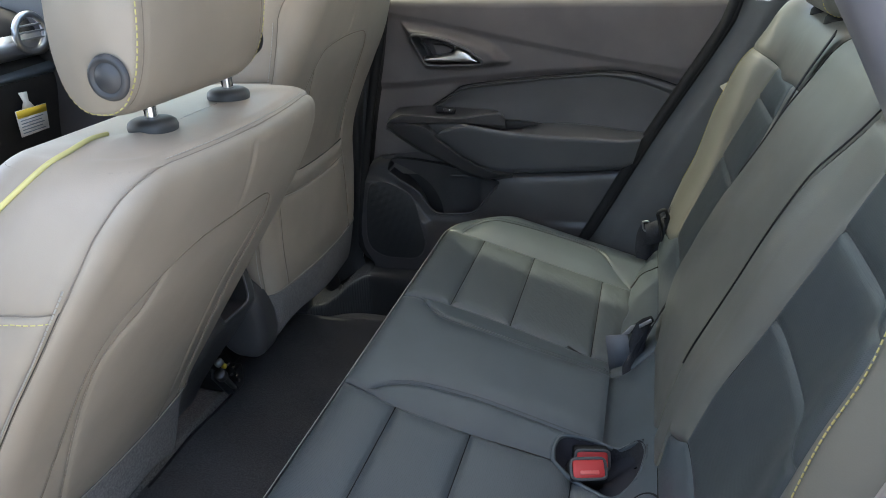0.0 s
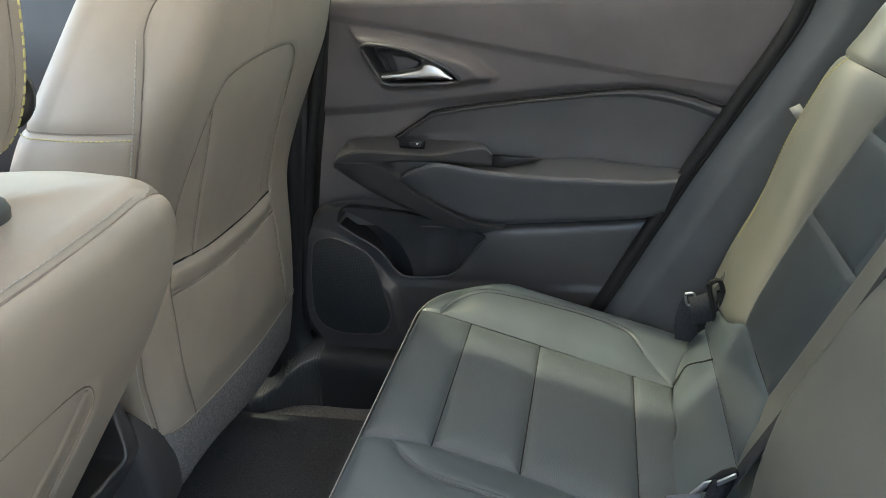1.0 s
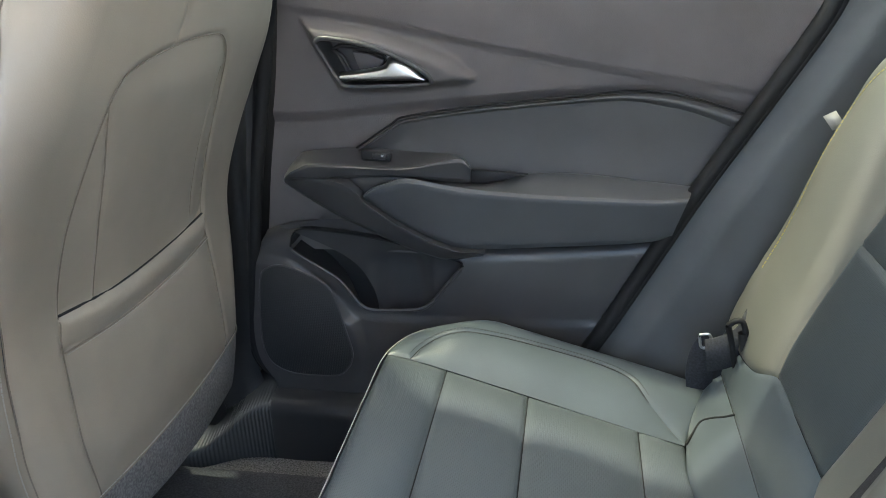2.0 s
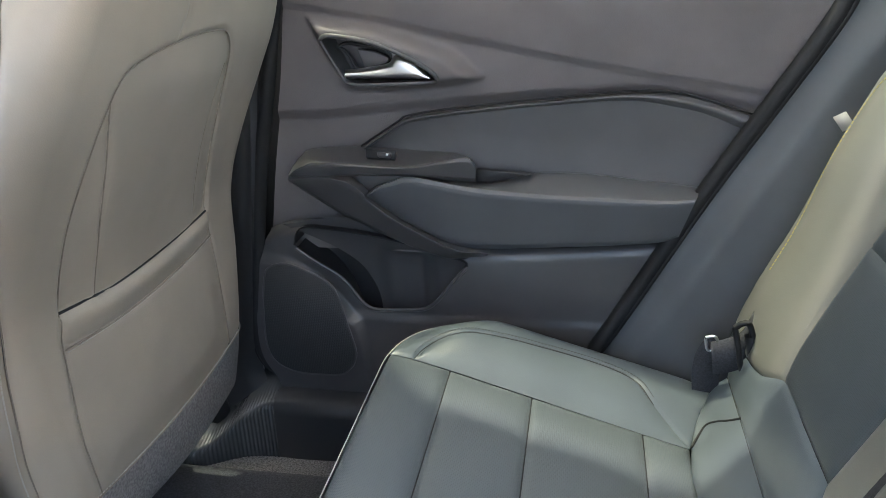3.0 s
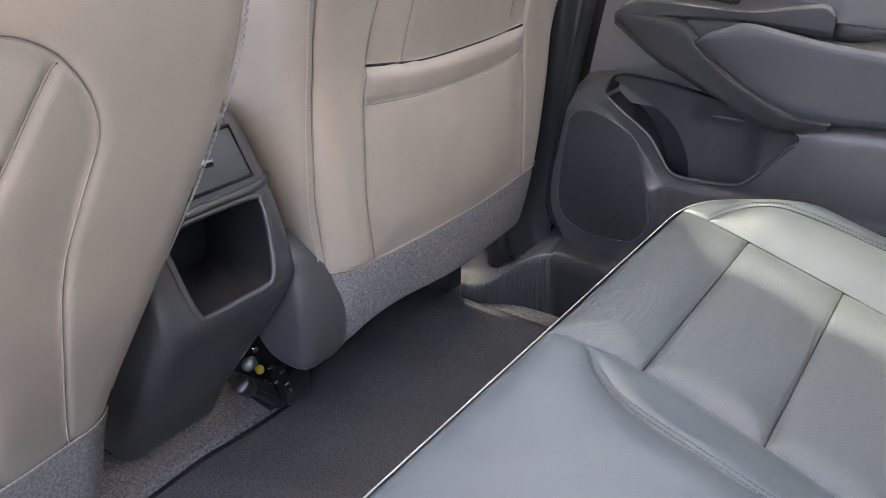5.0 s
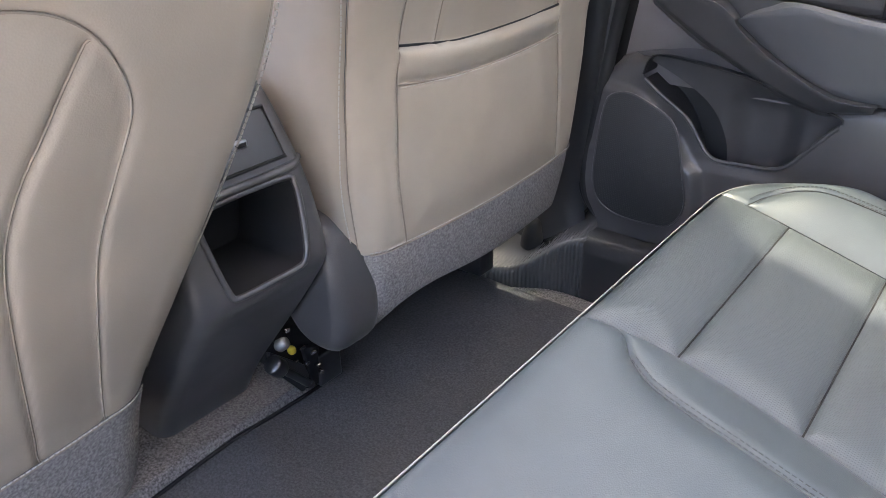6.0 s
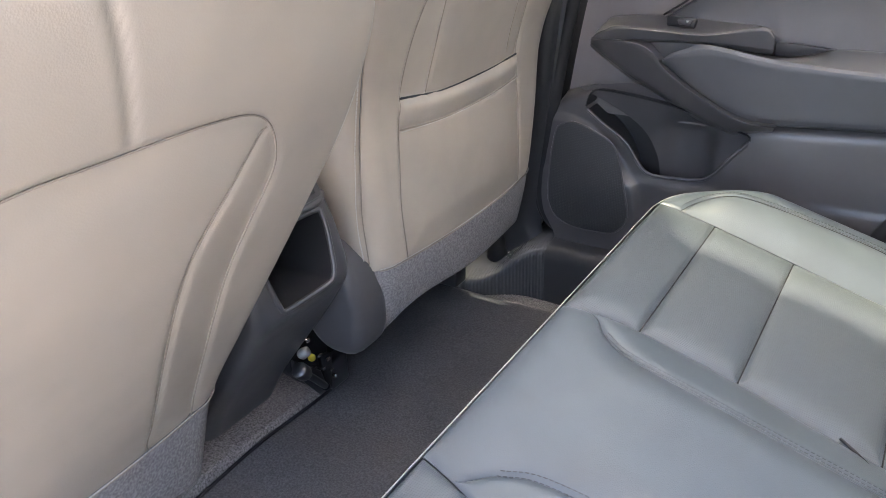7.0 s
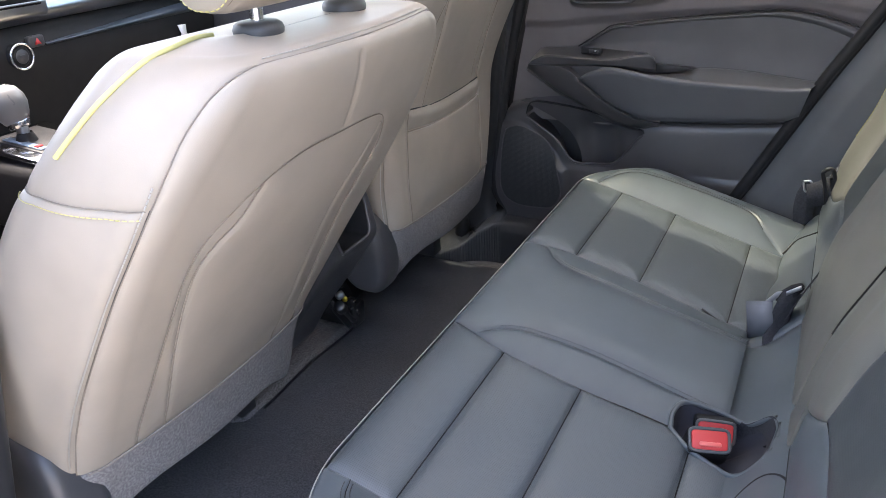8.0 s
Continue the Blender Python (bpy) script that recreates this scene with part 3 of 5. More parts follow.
for s, ob in ((1, far), (-1, near)):
    f = -1
    m = lambda pts: [(s * y, v) for y, v in pts]
    cut = lambda pts, a, b: [(float(np.interp(v, [q[1] for q in pts], [q[0] for q in pts])), v) for v in np.linspace(a, b, 6)]
    ins_in, ins_out = (INS_IN, INS_OUT) if s > 0 else (NEAR_IN, NEAR_OUT)
    for k, (a, b) in enumerate(((SA, SB), (SB, SC), (SC, SD)) if s > 0 else ((SA, back_at(0.545)), (back_at(0.545), back_at(0.655)), (back_at(0.655), SN))):
        panel("insert", backrest, m(cut(ins_in, a, b)), m(cut(ins_out, a, b)), mat=PERF_SHADED, parent=ob, label="perforated leather insert, its shade put into a darker grey", puff=0.0065, roll=0.010, flip=f)
    inner = [(0.132, S0), (0.132, S1)] if s > 0 else [(y + 0.002, v) for y, v in SPLIT]
    ST, start = (SD if s > 0 else SN), inner[0][0]
    outer = [(0.585, 0.02), (0.60, SA), (0.615, back_at(0.46)), (0.61, SB), (0.60, SC), (0.575, SD), (0.54, S1)]
    SL, q0 = back_at(0.268), ins_in[1][0]
    end = [(0.198, S0), (0.2, back_at(0.31)), (0.202, back_at(0.336)), (0.204, back_at(0.340)), (0.234 if s < 0 else 0.215, back_at(0.355)), (q0, SA)]
    foot = [(start, SL), (0.165, SL), (0.192, back_at(0.275)), (0.200, back_at(0.31)), (0.202, back_at(0.336)), (0.204, back_at(0.340)), (0.234 if s < 0 else 0.215, back_at(0.355)), (q0, SA)]
    q1 = ins_out[1][0]
    hem = [(q1, SA), (q1 + 0.05, back_at(0.345)), (q1 + 0.10, back_at(0.335)), (0.597, back_at(0.33))]
    panel("lower_strip", backrest, m([(0.198, S0), (0.30, S0), (0.45, S0), (0.585, S0)]), m([(q0, SA), (0.5 * (q0 + q1), SA)] + hem), m(end), m([(0.585, S0), (0.592, back_at(0.29)), (0.597, back_at(0.33))]), mat=GREY, parent=ob, label="plain grey leather strip", puff=0.0035, roll=0.009, flip=f)
    panel("inner_bolster", backrest, m(cut(inner, SL, ST)), m(cut(ins_in, SA, ST)), m(foot), None, mat=SHADED_TAUPE, parent=ob, puff=0.006, roll=0.010, flip=f)
    panel("outer_bolster", backrest, m(cut(ins_out, SA, ST)), m(cut(outer, back_at(0.33), ST)), m(hem), None, mat=SHADED_TAUPE, parent=ob, puff=0.006, roll=0.010, flip=f)
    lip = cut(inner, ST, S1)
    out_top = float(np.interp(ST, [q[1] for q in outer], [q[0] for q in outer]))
    panel("top_panel", backrest, m([lip[0], (ins_in[-1][0], ST), (0.5 * (ins_in[-1][0] + ins_out[-1][0]), ST - 0.012 * (s > 0)), (ins_out[-1][0], ST), (out_top, ST)]), m([lip[-1], (0.25, S1), (0.35, S1), (0.45, S1), (0.54, S1)]), mat=SHADED_TAUPE, parent=ob, puff=0.006, roll=0.010, flip=f)
    stitches("stitching", along(backrest, m([(y - 0.058, v) for y, v in cut(outer, back_at(0.43), SD)]), 120, 0.0050 * f), PALE, ob, 0.0058, 0.0008)
    part("joint", tube(along(backrest, m([(0.20, S0), (0.30, S0), (0.45, S0), (0.575, S0)]), 60, 0.0), 0.0009, 6), BLACK, ob, "dark joint")
    # shell behind the upholstery
    back = np.array([[(px + dx, s * y, pz - dz) for px, pz in PROF[20::12]] for y, dx, dz in ((0.585, 0.02, 0.0), (0.60, 0.06, 0.0), (0.59, 0.12, 0.01), (0.135, 0.12, 0.01), (0.132, 0.06, 0.0), (0.133, 0.004, 0.0))])
    part("back_shell", grid_bm(back), BLACK, ob, "black cloth rear of the backrest")
SPLIT_NEAR = [(-y, v) for y, v in SPLIT]
EDGE_FAR = [(0.128, back_at(0.268)), (0.128, back_at(0.40)), (0.126, back_at(0.52)), (0.118, back_at(0.64)), (0.106, back_at(0.715)), (0.088, back_at(0.765)), (0.05, S1)]
panel("centre_panel", backrest, SPLIT_NEAR, EDGE_FAR, mat=SHADED_TAUPE, parent=near, puff=0.007, roll=0.012, flip=-1)
part("edge_seam", tube(along(backrest, EDGE_FAR[1:-1], 160, -0.0010), 0.0017, 6), BLACK, near, "dark edge of the middle section")
part("split_seam", tube(along(backrest, SPLIT_NEAR[1:-1], 160, -0.0030), 0.0012, 6), BLACK, near, "dark split line")
# lower filler between cushion and backrest
fill = thing("seat_filler", "dark grey leather roll between cushion and backrest", "car seat")


def filler(uv):
    x, y = uv[..., 0], uv[..., 1]
    z = 0.214 + 0.10 * (x - 0.40) + 0.072 * ease((x - 0.405) / 0.10) - 0.02 * ease((np.abs(y) - 0.54) / 0.04)
    return np.stack([x, y, z], -1)


for a, b in ((-0.57, 0.12), (0.12, 0.57)):
    ys = np.linspace(a, b, 7)
    panel("roll", filler, [(0.391 + 0.028 * (abs(y) > 0.3) + 0.050 * max(0.0, abs(y) - 0.47) / 0.095, y) for y in ys], [(0.494, y) for y in ys], mat=GREY, parent=fill, puff=0.010, roll=0.010)
# black lines stand in for the shade inside the leather folds
for s in (1, -1):
    part("crease", tube(along(filler, [(0.427, s * 0.450), (0.436, s * 0.462), (0.447, s * 0.473), (0.459, s * 0.463), (0.470, s * 0.449), (0.487, s * 0.435)], 40, 0.0064), 0.0019, 6), BLACK, fill, "black line for the shade in a leather fold")


# ---- front seats ----
CROWN = 0.024


def seat_surface(yc, spine, top, W, T, r=0.050):
    """The wrapped shell of a front backrest: q is the way round from the middle of its rear face, v the height, which rolls over at the top."""
    xb = line_through(spine)
    v0 = top + 0.007 - CROWN

    def F(uv):
        q, v = uv[..., 0], uv[..., 1]
        phi = np.clip((v - v0) / CROWN, 0, np.pi / 2)
        z = np.where(v > v0, v0 + CROWN * np.sin(phi), v)
        d = CROWN * (1 - np.cos(phi))
        w, t, x0 = W(z), T(z), xb(z) - d
        a, sg = np.abs(q), np.sign(q)
        flat, re = w - r, r - d
        arc = np.clip((a - flat) / r, 0, np.pi / 2)
        side = np.clip(a - flat - r * np.pi / 2, 0, t - 2 * r)
        arc2 = np.clip((a - flat - r * np.pi / 2 - (t - 2 * r)) / r, 0, np.pi / 2)
        front = np.clip(a - flat - r * np.pi - (t - 2 * r), 0, None)
        y = np.minimum(a, flat) + re * np.sin(arc) - re * (1 - np.cos(arc2)) - front
        x = x0 - re * (1 - np.cos(arc)) - side - re * np.sin(arc2) - 0.012 * (np.minimum(a, flat) / flat) ** 2
        y = y + 0.006 * np.sin(np.clip(side / (t - 2 * r), 0, 1) * np.pi)
        return np.stack([x, yc + sg * y, z], -1)

    return F


def grooves(lines, depth=0.0035, width=0.0035):
    """A lift that cuts seams along lines."""
    fine = [smooth_line(p, 60) for p in lines]

    def lift(uv):
        out = np.zeros(uv.shape[:-1])
        for p in fine:
            d = np.full(uv.shape[:-1], 1e9)
            for a, b in zip(p, p[1:]):
                ab = b - a
                t = np.clip(((uv - a) @ ab) / (ab @ ab + 1e-12), 0, 1)
                d = np.minimum(d, np.linalg.norm(uv - (a + t[..., None] * ab), axis=-1))
            out = np.minimum(out, -depth * np.exp(-((d / width) ** 2)))
        return out

    return lift


def front_seat(label, yc, spine, z_low, z_felt, z_top, outline, gussets, band=None, cover=0.262, covers=(-1, 1), folds=(), drop=0.0, bend=0.060, lip=0.55, edge=(), cross=0.785):
    """A front seat; outline and the other lines are given as sideways distance from its middle, and height."""
    ob = thing("front_seat", label, "car seat", "front seats")
    k = (z_top - z_felt)
    W = line_through([(z_low - 0.1, 0.205), (z_felt, 0.226), (z_felt + 0.2 * k, 0.240), (z_felt + 0.45 * k, 0.254), (z_felt + 0.65 * k, 0.256), (z_felt + 0.8 * k, 0.241), (z_felt + 0.92 * k, 0.214), (z_top - 0.012, 0.194), (z_top + 0.012, 0.180), (z_top + 0.1, 0.15)])
    T = line_through([(z_low - 0.1, 0.17), (z_felt + 0.3 * k, 0.18), (z_felt + 0.7 * k, 0.182), (z_top, 0.168), (z_top + 0.1, 0.16)])
    r = 0.045
    F = seat_surface(yc, spine, z_top, W, T, r)
    rim_line = line_through(edge)
    seam = lambda v: float(rim_line(v))
    full = lambda v: float(W(v)) - r + r * math.pi + float(T(v)) - 2 * r
    v0 = z_top + 0.007 - CROWN
    v_seam, v_end = v0 + lip * CROWN, v0 + CROWN * math.pi / 2
    zs = z_felt + cross * k
    hc = v_seam - bend
    rim_q = lambda v: seam(v) - bend * (1 - math.sqrt(max(0.0, 1 - (max(0.0, v - hc) / bend) ** 2)))
    vs = np.r_[np.linspace(z_felt, hc, 12), v_seam - bend * (1 - np.sin(np.linspace(0, math.pi / 2, 9)[1:]))]
    lines = [outline] + list(gussets) + list(folds)
    if band:
        lines = lines + [band[0], band[1]]
    cut = grooves(lines, 0.0027, 0.0028)
    ring = smooth_line(outline, 80)
    closed = np.vstack([ring, [ring[-1][0], z_felt], [ring[0][0], z_felt]])

    def shape(uv):
        y, z = uv[..., 0], uv[..., 1]
        sd = inside(closed, y, z)
        out = cut(uv) - 0.0025 * ease(sd / 0.004) + 0.004 * ease(sd / 0.05)
        if band:
            top = np.interp(y, *np.array(sorted(smooth_line(band[0], 60).tolist())).T)
            low = np.interp(y, *np.array(sorted(smooth_line(band[1], 60).tolist())).T)
            over = ease((y - band[0][0][0] + 0.003) / 0.007) * ease((band[0][-1][0] + 0.003 - y) / 0.007)
            t = np.clip((z - low) / (top - low), 0, 1)
            out = out + over * 0.0048 * ease(t / 0.75) * (1 - ease((z - top) / 0.005))
            out = out - over * 0.006 * np.exp(-np.clip(z - top, 0, 1) / 0.03) * ease((z - top) / 0.005)
        return out

    for line in [outline] + list(gussets):
        uv = smooth_line(line, 140)[None]
        part("seam", tube(surface(F, uv, 0.0029 + shape(uv))[0], 0.0007, 6), SEAM, ob, "dark stitched seam")
    if band:
        uv = smooth_line([(q, v + 0.0042) for q, v in band[0]], 90)[None]
        part("pocket_gap", tube(surface(F, uv, np.full(uv.shape[:2], -0.0014))[0], 0.0014, 6), BLACK, ob, "dark gap over the pocket edge")
    left, right = [(-rim_q(v), v) for v in vs], [(rim_q(v), v) for v in vs]
    panel("back_panel", F, left, right, mat=TAUPE, parent=ob, puff=0.0028, roll=0.006, res=0.0032, extra=shape)
    # sides below the cross seam, shoulders above it, and the crown
    for s in (-1, 1):
        a = [(s * (seam(v) + 0.001), v) for v in np.linspace(z_felt - 0.006, zs, 10)]
        b = [(s * (full(v) - 0.01), v) for v in np.linspace(z_felt - 0.006, zs, 10)]
        panel("side_panel", F, b if s < 0 else a, a if s < 0 else b, mat=TAUPE, parent=ob, puff=0.004, roll=0.008)
        stitches("stitching", along(F, [(s * (seam(v) + 0.006), v) for v in np.linspace(z_felt + 0.02, hc, 14)], 140, 0.0036), THREAD, ob, 0.0056, 0.0009)
        cross = along(F, [(s * (seam(zs) + 0.004), zs), (s * (seam(zs) + 0.06), zs + 0.001), (s * (full(zs) - 0.03), zs + 0.001)], 40, 0.0005)
        part("cross_seam", tube(cross, 0.0005, 6), SEAM, ob, "dark seam")
        stitches("stitching", along(F, [(s * (seam(zs) + 0.006), zs - 0.006), (s * (seam(zs) + 0.06), zs - 0.006), (s * (full(zs) - 0.03), zs - 0.006)], 60, 0.003), YELLOW, ob, 0.0055, 0.0006)
        w_in = np.linspace(0, 1, 50)[:, None]
        h = np.r_[np.linspace(zs, hc, 14), v_seam - bend * (1 - np.sin(np.linspace(0, math.pi / 2, 16)[1:]))][None]
        se, fu = np.array([[rim_q(v) for v in h[0]]]), W(h) - r + r * np.pi + T(h) - 2 * r - 0.01
        q = se + w_in * (fu - se)
        uv = np.stack([s * q, np.broadcast_to(h, q.shape)], -1)
        d = np.minimum(q - se, h - zs)
        part("shoulder_panel", grid_bm(surface(F, uv, 0.0028 * (1 - np.exp(-d / 0.006)) - 0.0008)), TAUPE, ob)
    sv, fv = rim_q(v_seam), full(v_seam) - 0.01
    fv = full(v_seam) + float(W(v_seam)) - r
    u = np.unique(np.r_[np.linspace(-fv, -sv, 40), np.linspace(-sv, sv, 70), np.linspace(sv, fv, 40)])[:, None]
    h = np.linspace(v_seam, v_end, 12)[None]
    uv = np.stack([np.broadcast_to(u, (len(u), 12)), np.broadcast_to(h, (len(u), 12))], -1)
    beyond = np.clip(np.abs(uv[..., 0]) - sv, 0, None)
    rim = surface(F, uv, 0.0028 * (1 - np.exp(-np.hypot(uv[..., 1] - v_seam, beyond) / 0.006)) - 0.0008)
    last = rim[:, -1]
    keel = last.copy()
    keel[:, 0] = np.mean(last[:, 0])
    keel[:, 1] = yc + (last[:, 1] - yc) * 0.6
    saddle = 0.003 + 0.004 * ease((np.abs(last[:, 1] - yc) - 0.11) / 0.07)
    flat = [last + (keel - last) * t + np.stack([0 * saddle, 0 * saddle, saddle * math.sin(t * math.pi / 2)], 1) for t in np.linspace(0, 1, 16)[1:]]
    part("top_panel", grid_bm(np.concatenate([rim] + [f[:, None] for f in flat], 1)), TAUPE, ob)
    # one seam up the side, over the shoulder and across the top edge
    up = [(rim_q(v), v) for v in vs]
    whole = [(-q, v) for q, v in up] + [(q, v_seam) for q in np.linspace(-0.7 * sv, 0.7 * sv, 9)] + up[::-1]
    part("seam", tube(along(F, whole, 300, 0.0), 0.0007, 6), SEAM, ob, "dark stitched seam")
    stitches("stitching", along(F, [(q, v_seam + 0.0045) for q in np.linspace(-sv * 0.98, sv * 0.98, 20)], 160, 0.0016), THREAD, ob, 0.0050, 0.0006)
    vv = np.linspace(z_low, z_top + 0.006, 10)
    part("front_panel", grid_bm(np.array([[F(np.array([[-full(v) + 0.012, v]]))[0] * (1 - t) + F(np.array([[full(v) - 0.012, v]]))[0] * t + np.zeros(3) for t in np.linspace(0, 1, 6)] for v in vv])), GREY, ob, "dark perforated front of the backrest")
    # felt strip along the foot of the backrest, with its stitched hem
    qa = seam(z_felt) + 0.004
    lowline = [(-qa, z_low - 0.045), (-qa * 0.93, z_low - 0.040), (-qa * 0.80, z_low - 0.006), (-qa * 0.5, z_low + 0.010), (0, z_low + 0.002), (qa * 0.5, z_low), (qa * 0.85, z_low - 0.004 - drop), (qa * 0.97, z_low - drop)]
    panel("felt_strip", F, [(q, z_felt) for q in np.linspace(-qa, qa, 7)], lowline, mat=FELT, parent=ob, label="heather grey felt strip", puff=0.003, roll=0.006)
    part("felt_hem", tube(along(F, [(q, z_felt + 0.001) for q in np.linspace(-qa * 0.93, qa * 0.97, 12)], 80, 0.0022), 0.0010, 6), SEAM, ob, "stitched hem")
    stitches("stitching", along(F, [(q, z_felt + 0.0045) for q in np.linspace(-qa * 0.93, qa * 0.97, 12)], 100, 0.0030), THREAD, ob, 0.0048, 0.0007)
    part("felt_fold", tube(along(F, [(qa * 0.985, z_felt - 0.002), (qa * 0.985, 0.5 * (z_felt + z_low)), (qa * 0.97, z_low - drop)], 30, 0.0015), 0.0028, 8), FELT, ob)
    # plastic hinge covers at both sides, base frame and seat cushion
    x0 = float(line_through(spine)(z_felt))
    for s in covers:
        out = []
        for a in np.linspace(0, 2 * math.pi, 36, endpoint=False):
            c, sn = math.cos(a), math.sin(a)
            out.append((x0 - 0.078 + 0.055 * math.copysign(abs(c) ** 0.75, c) - 0.012 * sn, yc + s * cover, z_felt - 0.030 + 0.088 * math.copysign(abs(sn) ** 0.8, sn)))
        part("hinge_cover", prism(out, (0, -s * 0.07, 0), 0.018, 4), PLASTIC, ob, "charcoal plastic hinge cover")
    part("seat_pan", box(x0 - 0.60, x0 - 0.06, yc - 0.22, yc + 0.22, z_low - 0.02, z_low + 0.17, 0.05, 4), TAUPE, ob)
    part("base_frame", box(x0 - 0.55, x0 - 0.16, yc - 0.19, yc + 0.19, 0.10, z_low - 0.021, 0.01), BLACK, ob)
    for s in (-1, 1):
        part("rail", box(x0 - 0.62, x0 - 0.14, yc + s * 0.18 - 0.02, yc + s * 0.18 + 0.02, 0.06, 0.11, 0.004), METAL, ob, "dark steel seat rail")
    return ob, F


driver, DF = front_seat(
    "taupe leather driver seat with headrest and yellow piping", -0.350,
    [(0.05, -0.300), (0.18, -0.262), (0.28, -0.234), (0.40, -0.165), (0.52, -0.090), (0.633, -0.016), (0.70, 0.026), (0.755, 0.052), (0.82, 0.060)], 0.185, 0.283, 0.758,
    [(-0.147, 0.285), (-0.158, 0.44), (-0.167, 0.55), (-0.160, 0.59), (-0.140, 0.613), (-0.103, 0.638), (-0.055, 0.654), (0.0, 0.656), (0.05, 0.656), (0.087, 0.653), (0.108, 0.647), (0.125, 0.635), (0.141, 0.614), (0.150, 0.590), (0.147, 0.55), (0.144, 0.50), (0.152, 0.43), (0.174, 0.283)],
    [[(-0.101, 0.285), (-0.139, 0.45), (-0.152, 0.54), (-0.142, 0.577), (-0.117, 0.60), (-0.099, 0.632)], [(0.116, 0.283), (0.096, 0.44), (0.088, 0.52), (0.093, 0.565), (0.106, 0.60), (0.118, 0.624), (0.123, 0.634)]],
    cover=0.25, covers=(-1,), drop=0.025, bend=0.085, lip=0.84, edge=[(0.18, 0.212), (0.283, 0.222), (0.36, 0.236), (0.44, 0.244), (0.55, 0.246), (0.60, 0.243), (0.656, 0.235), (0.69, 0.227), (0.72, 0.2255), (0.80, 0.225)], folds=[[(-0.016, 0.745), (-0.002, 0.705), (0.010, 0.662)]])
passenger, PF = front_seat(
    "taupe leather front passenger seat with rear map pocket", 0.346,
    [(0.05, -0.26), (0.20, -0.228), (0.305, -0.211), (0.42, -0.206), (0.52, -0.204), (0.60, -0.180), (0.68, -0.143), (0.74, -0.112), (0.80, -0.088), (0.85, -0.075), (0.92, -0.07)], 0.215, 0.304, 0.855,
    [(-0.163, 0.305), (-0.175, 0.39), (-0.173, 0.49), (-0.171, 0.522), (-0.171, 0.60), (-0.161, 0.68), (-0.149, 0.735), (-0.126, 0.752), (-0.061, 0.762), (0.009, 0.762), (0.047, 0.752), (0.074, 0.715), (0.099, 0.64), (0.119, 0.56), (0.127, 0.515), (0.139, 0.42), (0.154, 0.306)],
    [[(-0.151, 0.73), (-0.133, 0.66), (-0.121, 0.58), (-0.117, 0.52)], [(0.067, 0.72), (0.064, 0.66), (0.077, 0.58), (0.089, 0.535)]],
    band=([(-0.171, 0.522), (-0.081, 0.512), (0.019, 0.512), (0.127, 0.515)], [(-0.173, 0.489), (-0.081, 0.481), (0.029, 0.481), (0.131, 0.486)]),
    bend=0.050, cross=0.742, edge=[(0.20, 0.215), (0.304, 0.224), (0.377, 0.235), (0.45, 0.236), (0.53, 0.234), (0.60, 0.243), (0.69, 0.254), (0.76, 0.259), (0.80, 0.256), (0.86, 0.25)], covers=(-1,), folds=[[(-0.071, 0.854), (-0.056, 0.80), (-0.066, 0.762)]])
part("seam", tube(along(PF, [(-0.172, 0.4875), (-0.081, 0.4795), (0.029, 0.4795), (0.130, 0.4845)], 100, 0.0016), 0.0010, 6), SEAM, passenger, "dark stitched seam")
stitches("stitching", along(PF, [(-0.171, 0.485), (-0.081, 0.479), (0.029, 0.479), (0.129, 0.484)], 100, 0.003), THREAD, passenger, 0.006, 0.0006)

# yellow strip over the driver's shoulder, laid on the leather
strip = smooth_line([(-0.124, -0.5832, 0.6910), (-0.108, -0.5748, 0.7092), (-0.088, -0.5630, 0.7310), (-0.068, -0.5470, 0.7511), (-0.056, -0.5274, 0.7650), (-0.052, -0.502, 0.7703), (-0.054, -0.472, 0.7728), (-0.055, -0.448, 0.7712)], 70)
part("piping", tube(strip, 0.0025, 8), YELLOW, driver, "yellow accent piping")
COLLAR = material("collar_plastic", (0.055, 0.053, 0.052), 0.45, vary=0.08)
# driver's headrest on its two posts
hx, hy, hz = -0.021, -0.362, 0.896
head = []
for t in np.linspace(-1, 1, 61):
    end = (1 - abs(t) ** 9) ** (1 / 5) if abs(t) < 1 else 0.0
    row = []
    for a in np.linspace(0, 2 * math.pi, 64, endpoint=False):
        c, sn = math.cos(a), math.sin(a)
        px = 0.047 * math.copysign(abs(c) ** 0.78, c)
        pz = 0.105 * math.copysign(abs(sn) ** 0.75, sn)
        px += 0.010 * (pz / 0.105) - 0.004 * t * t
        g = 1 - 0.035 * math.exp(-(((abs(t) - 0.87) / 0.012) ** 2))
        row.append((hx + px * (0.80 + 0.20 * end) * (end ** 0.25 if end else 0.0) * g, hy + 0.122 * t, hz + pz * (0.92 + 0.08 * end) * (end ** 0.25 if end else 0.0) * g))
    head.append(row)
H = np.array(head)
bm = grid_bm(np.transpose(H, (1, 0, 2)), close_u=True)
part("headrest", bm, TAUPE, driver, "taupe leather headrest")
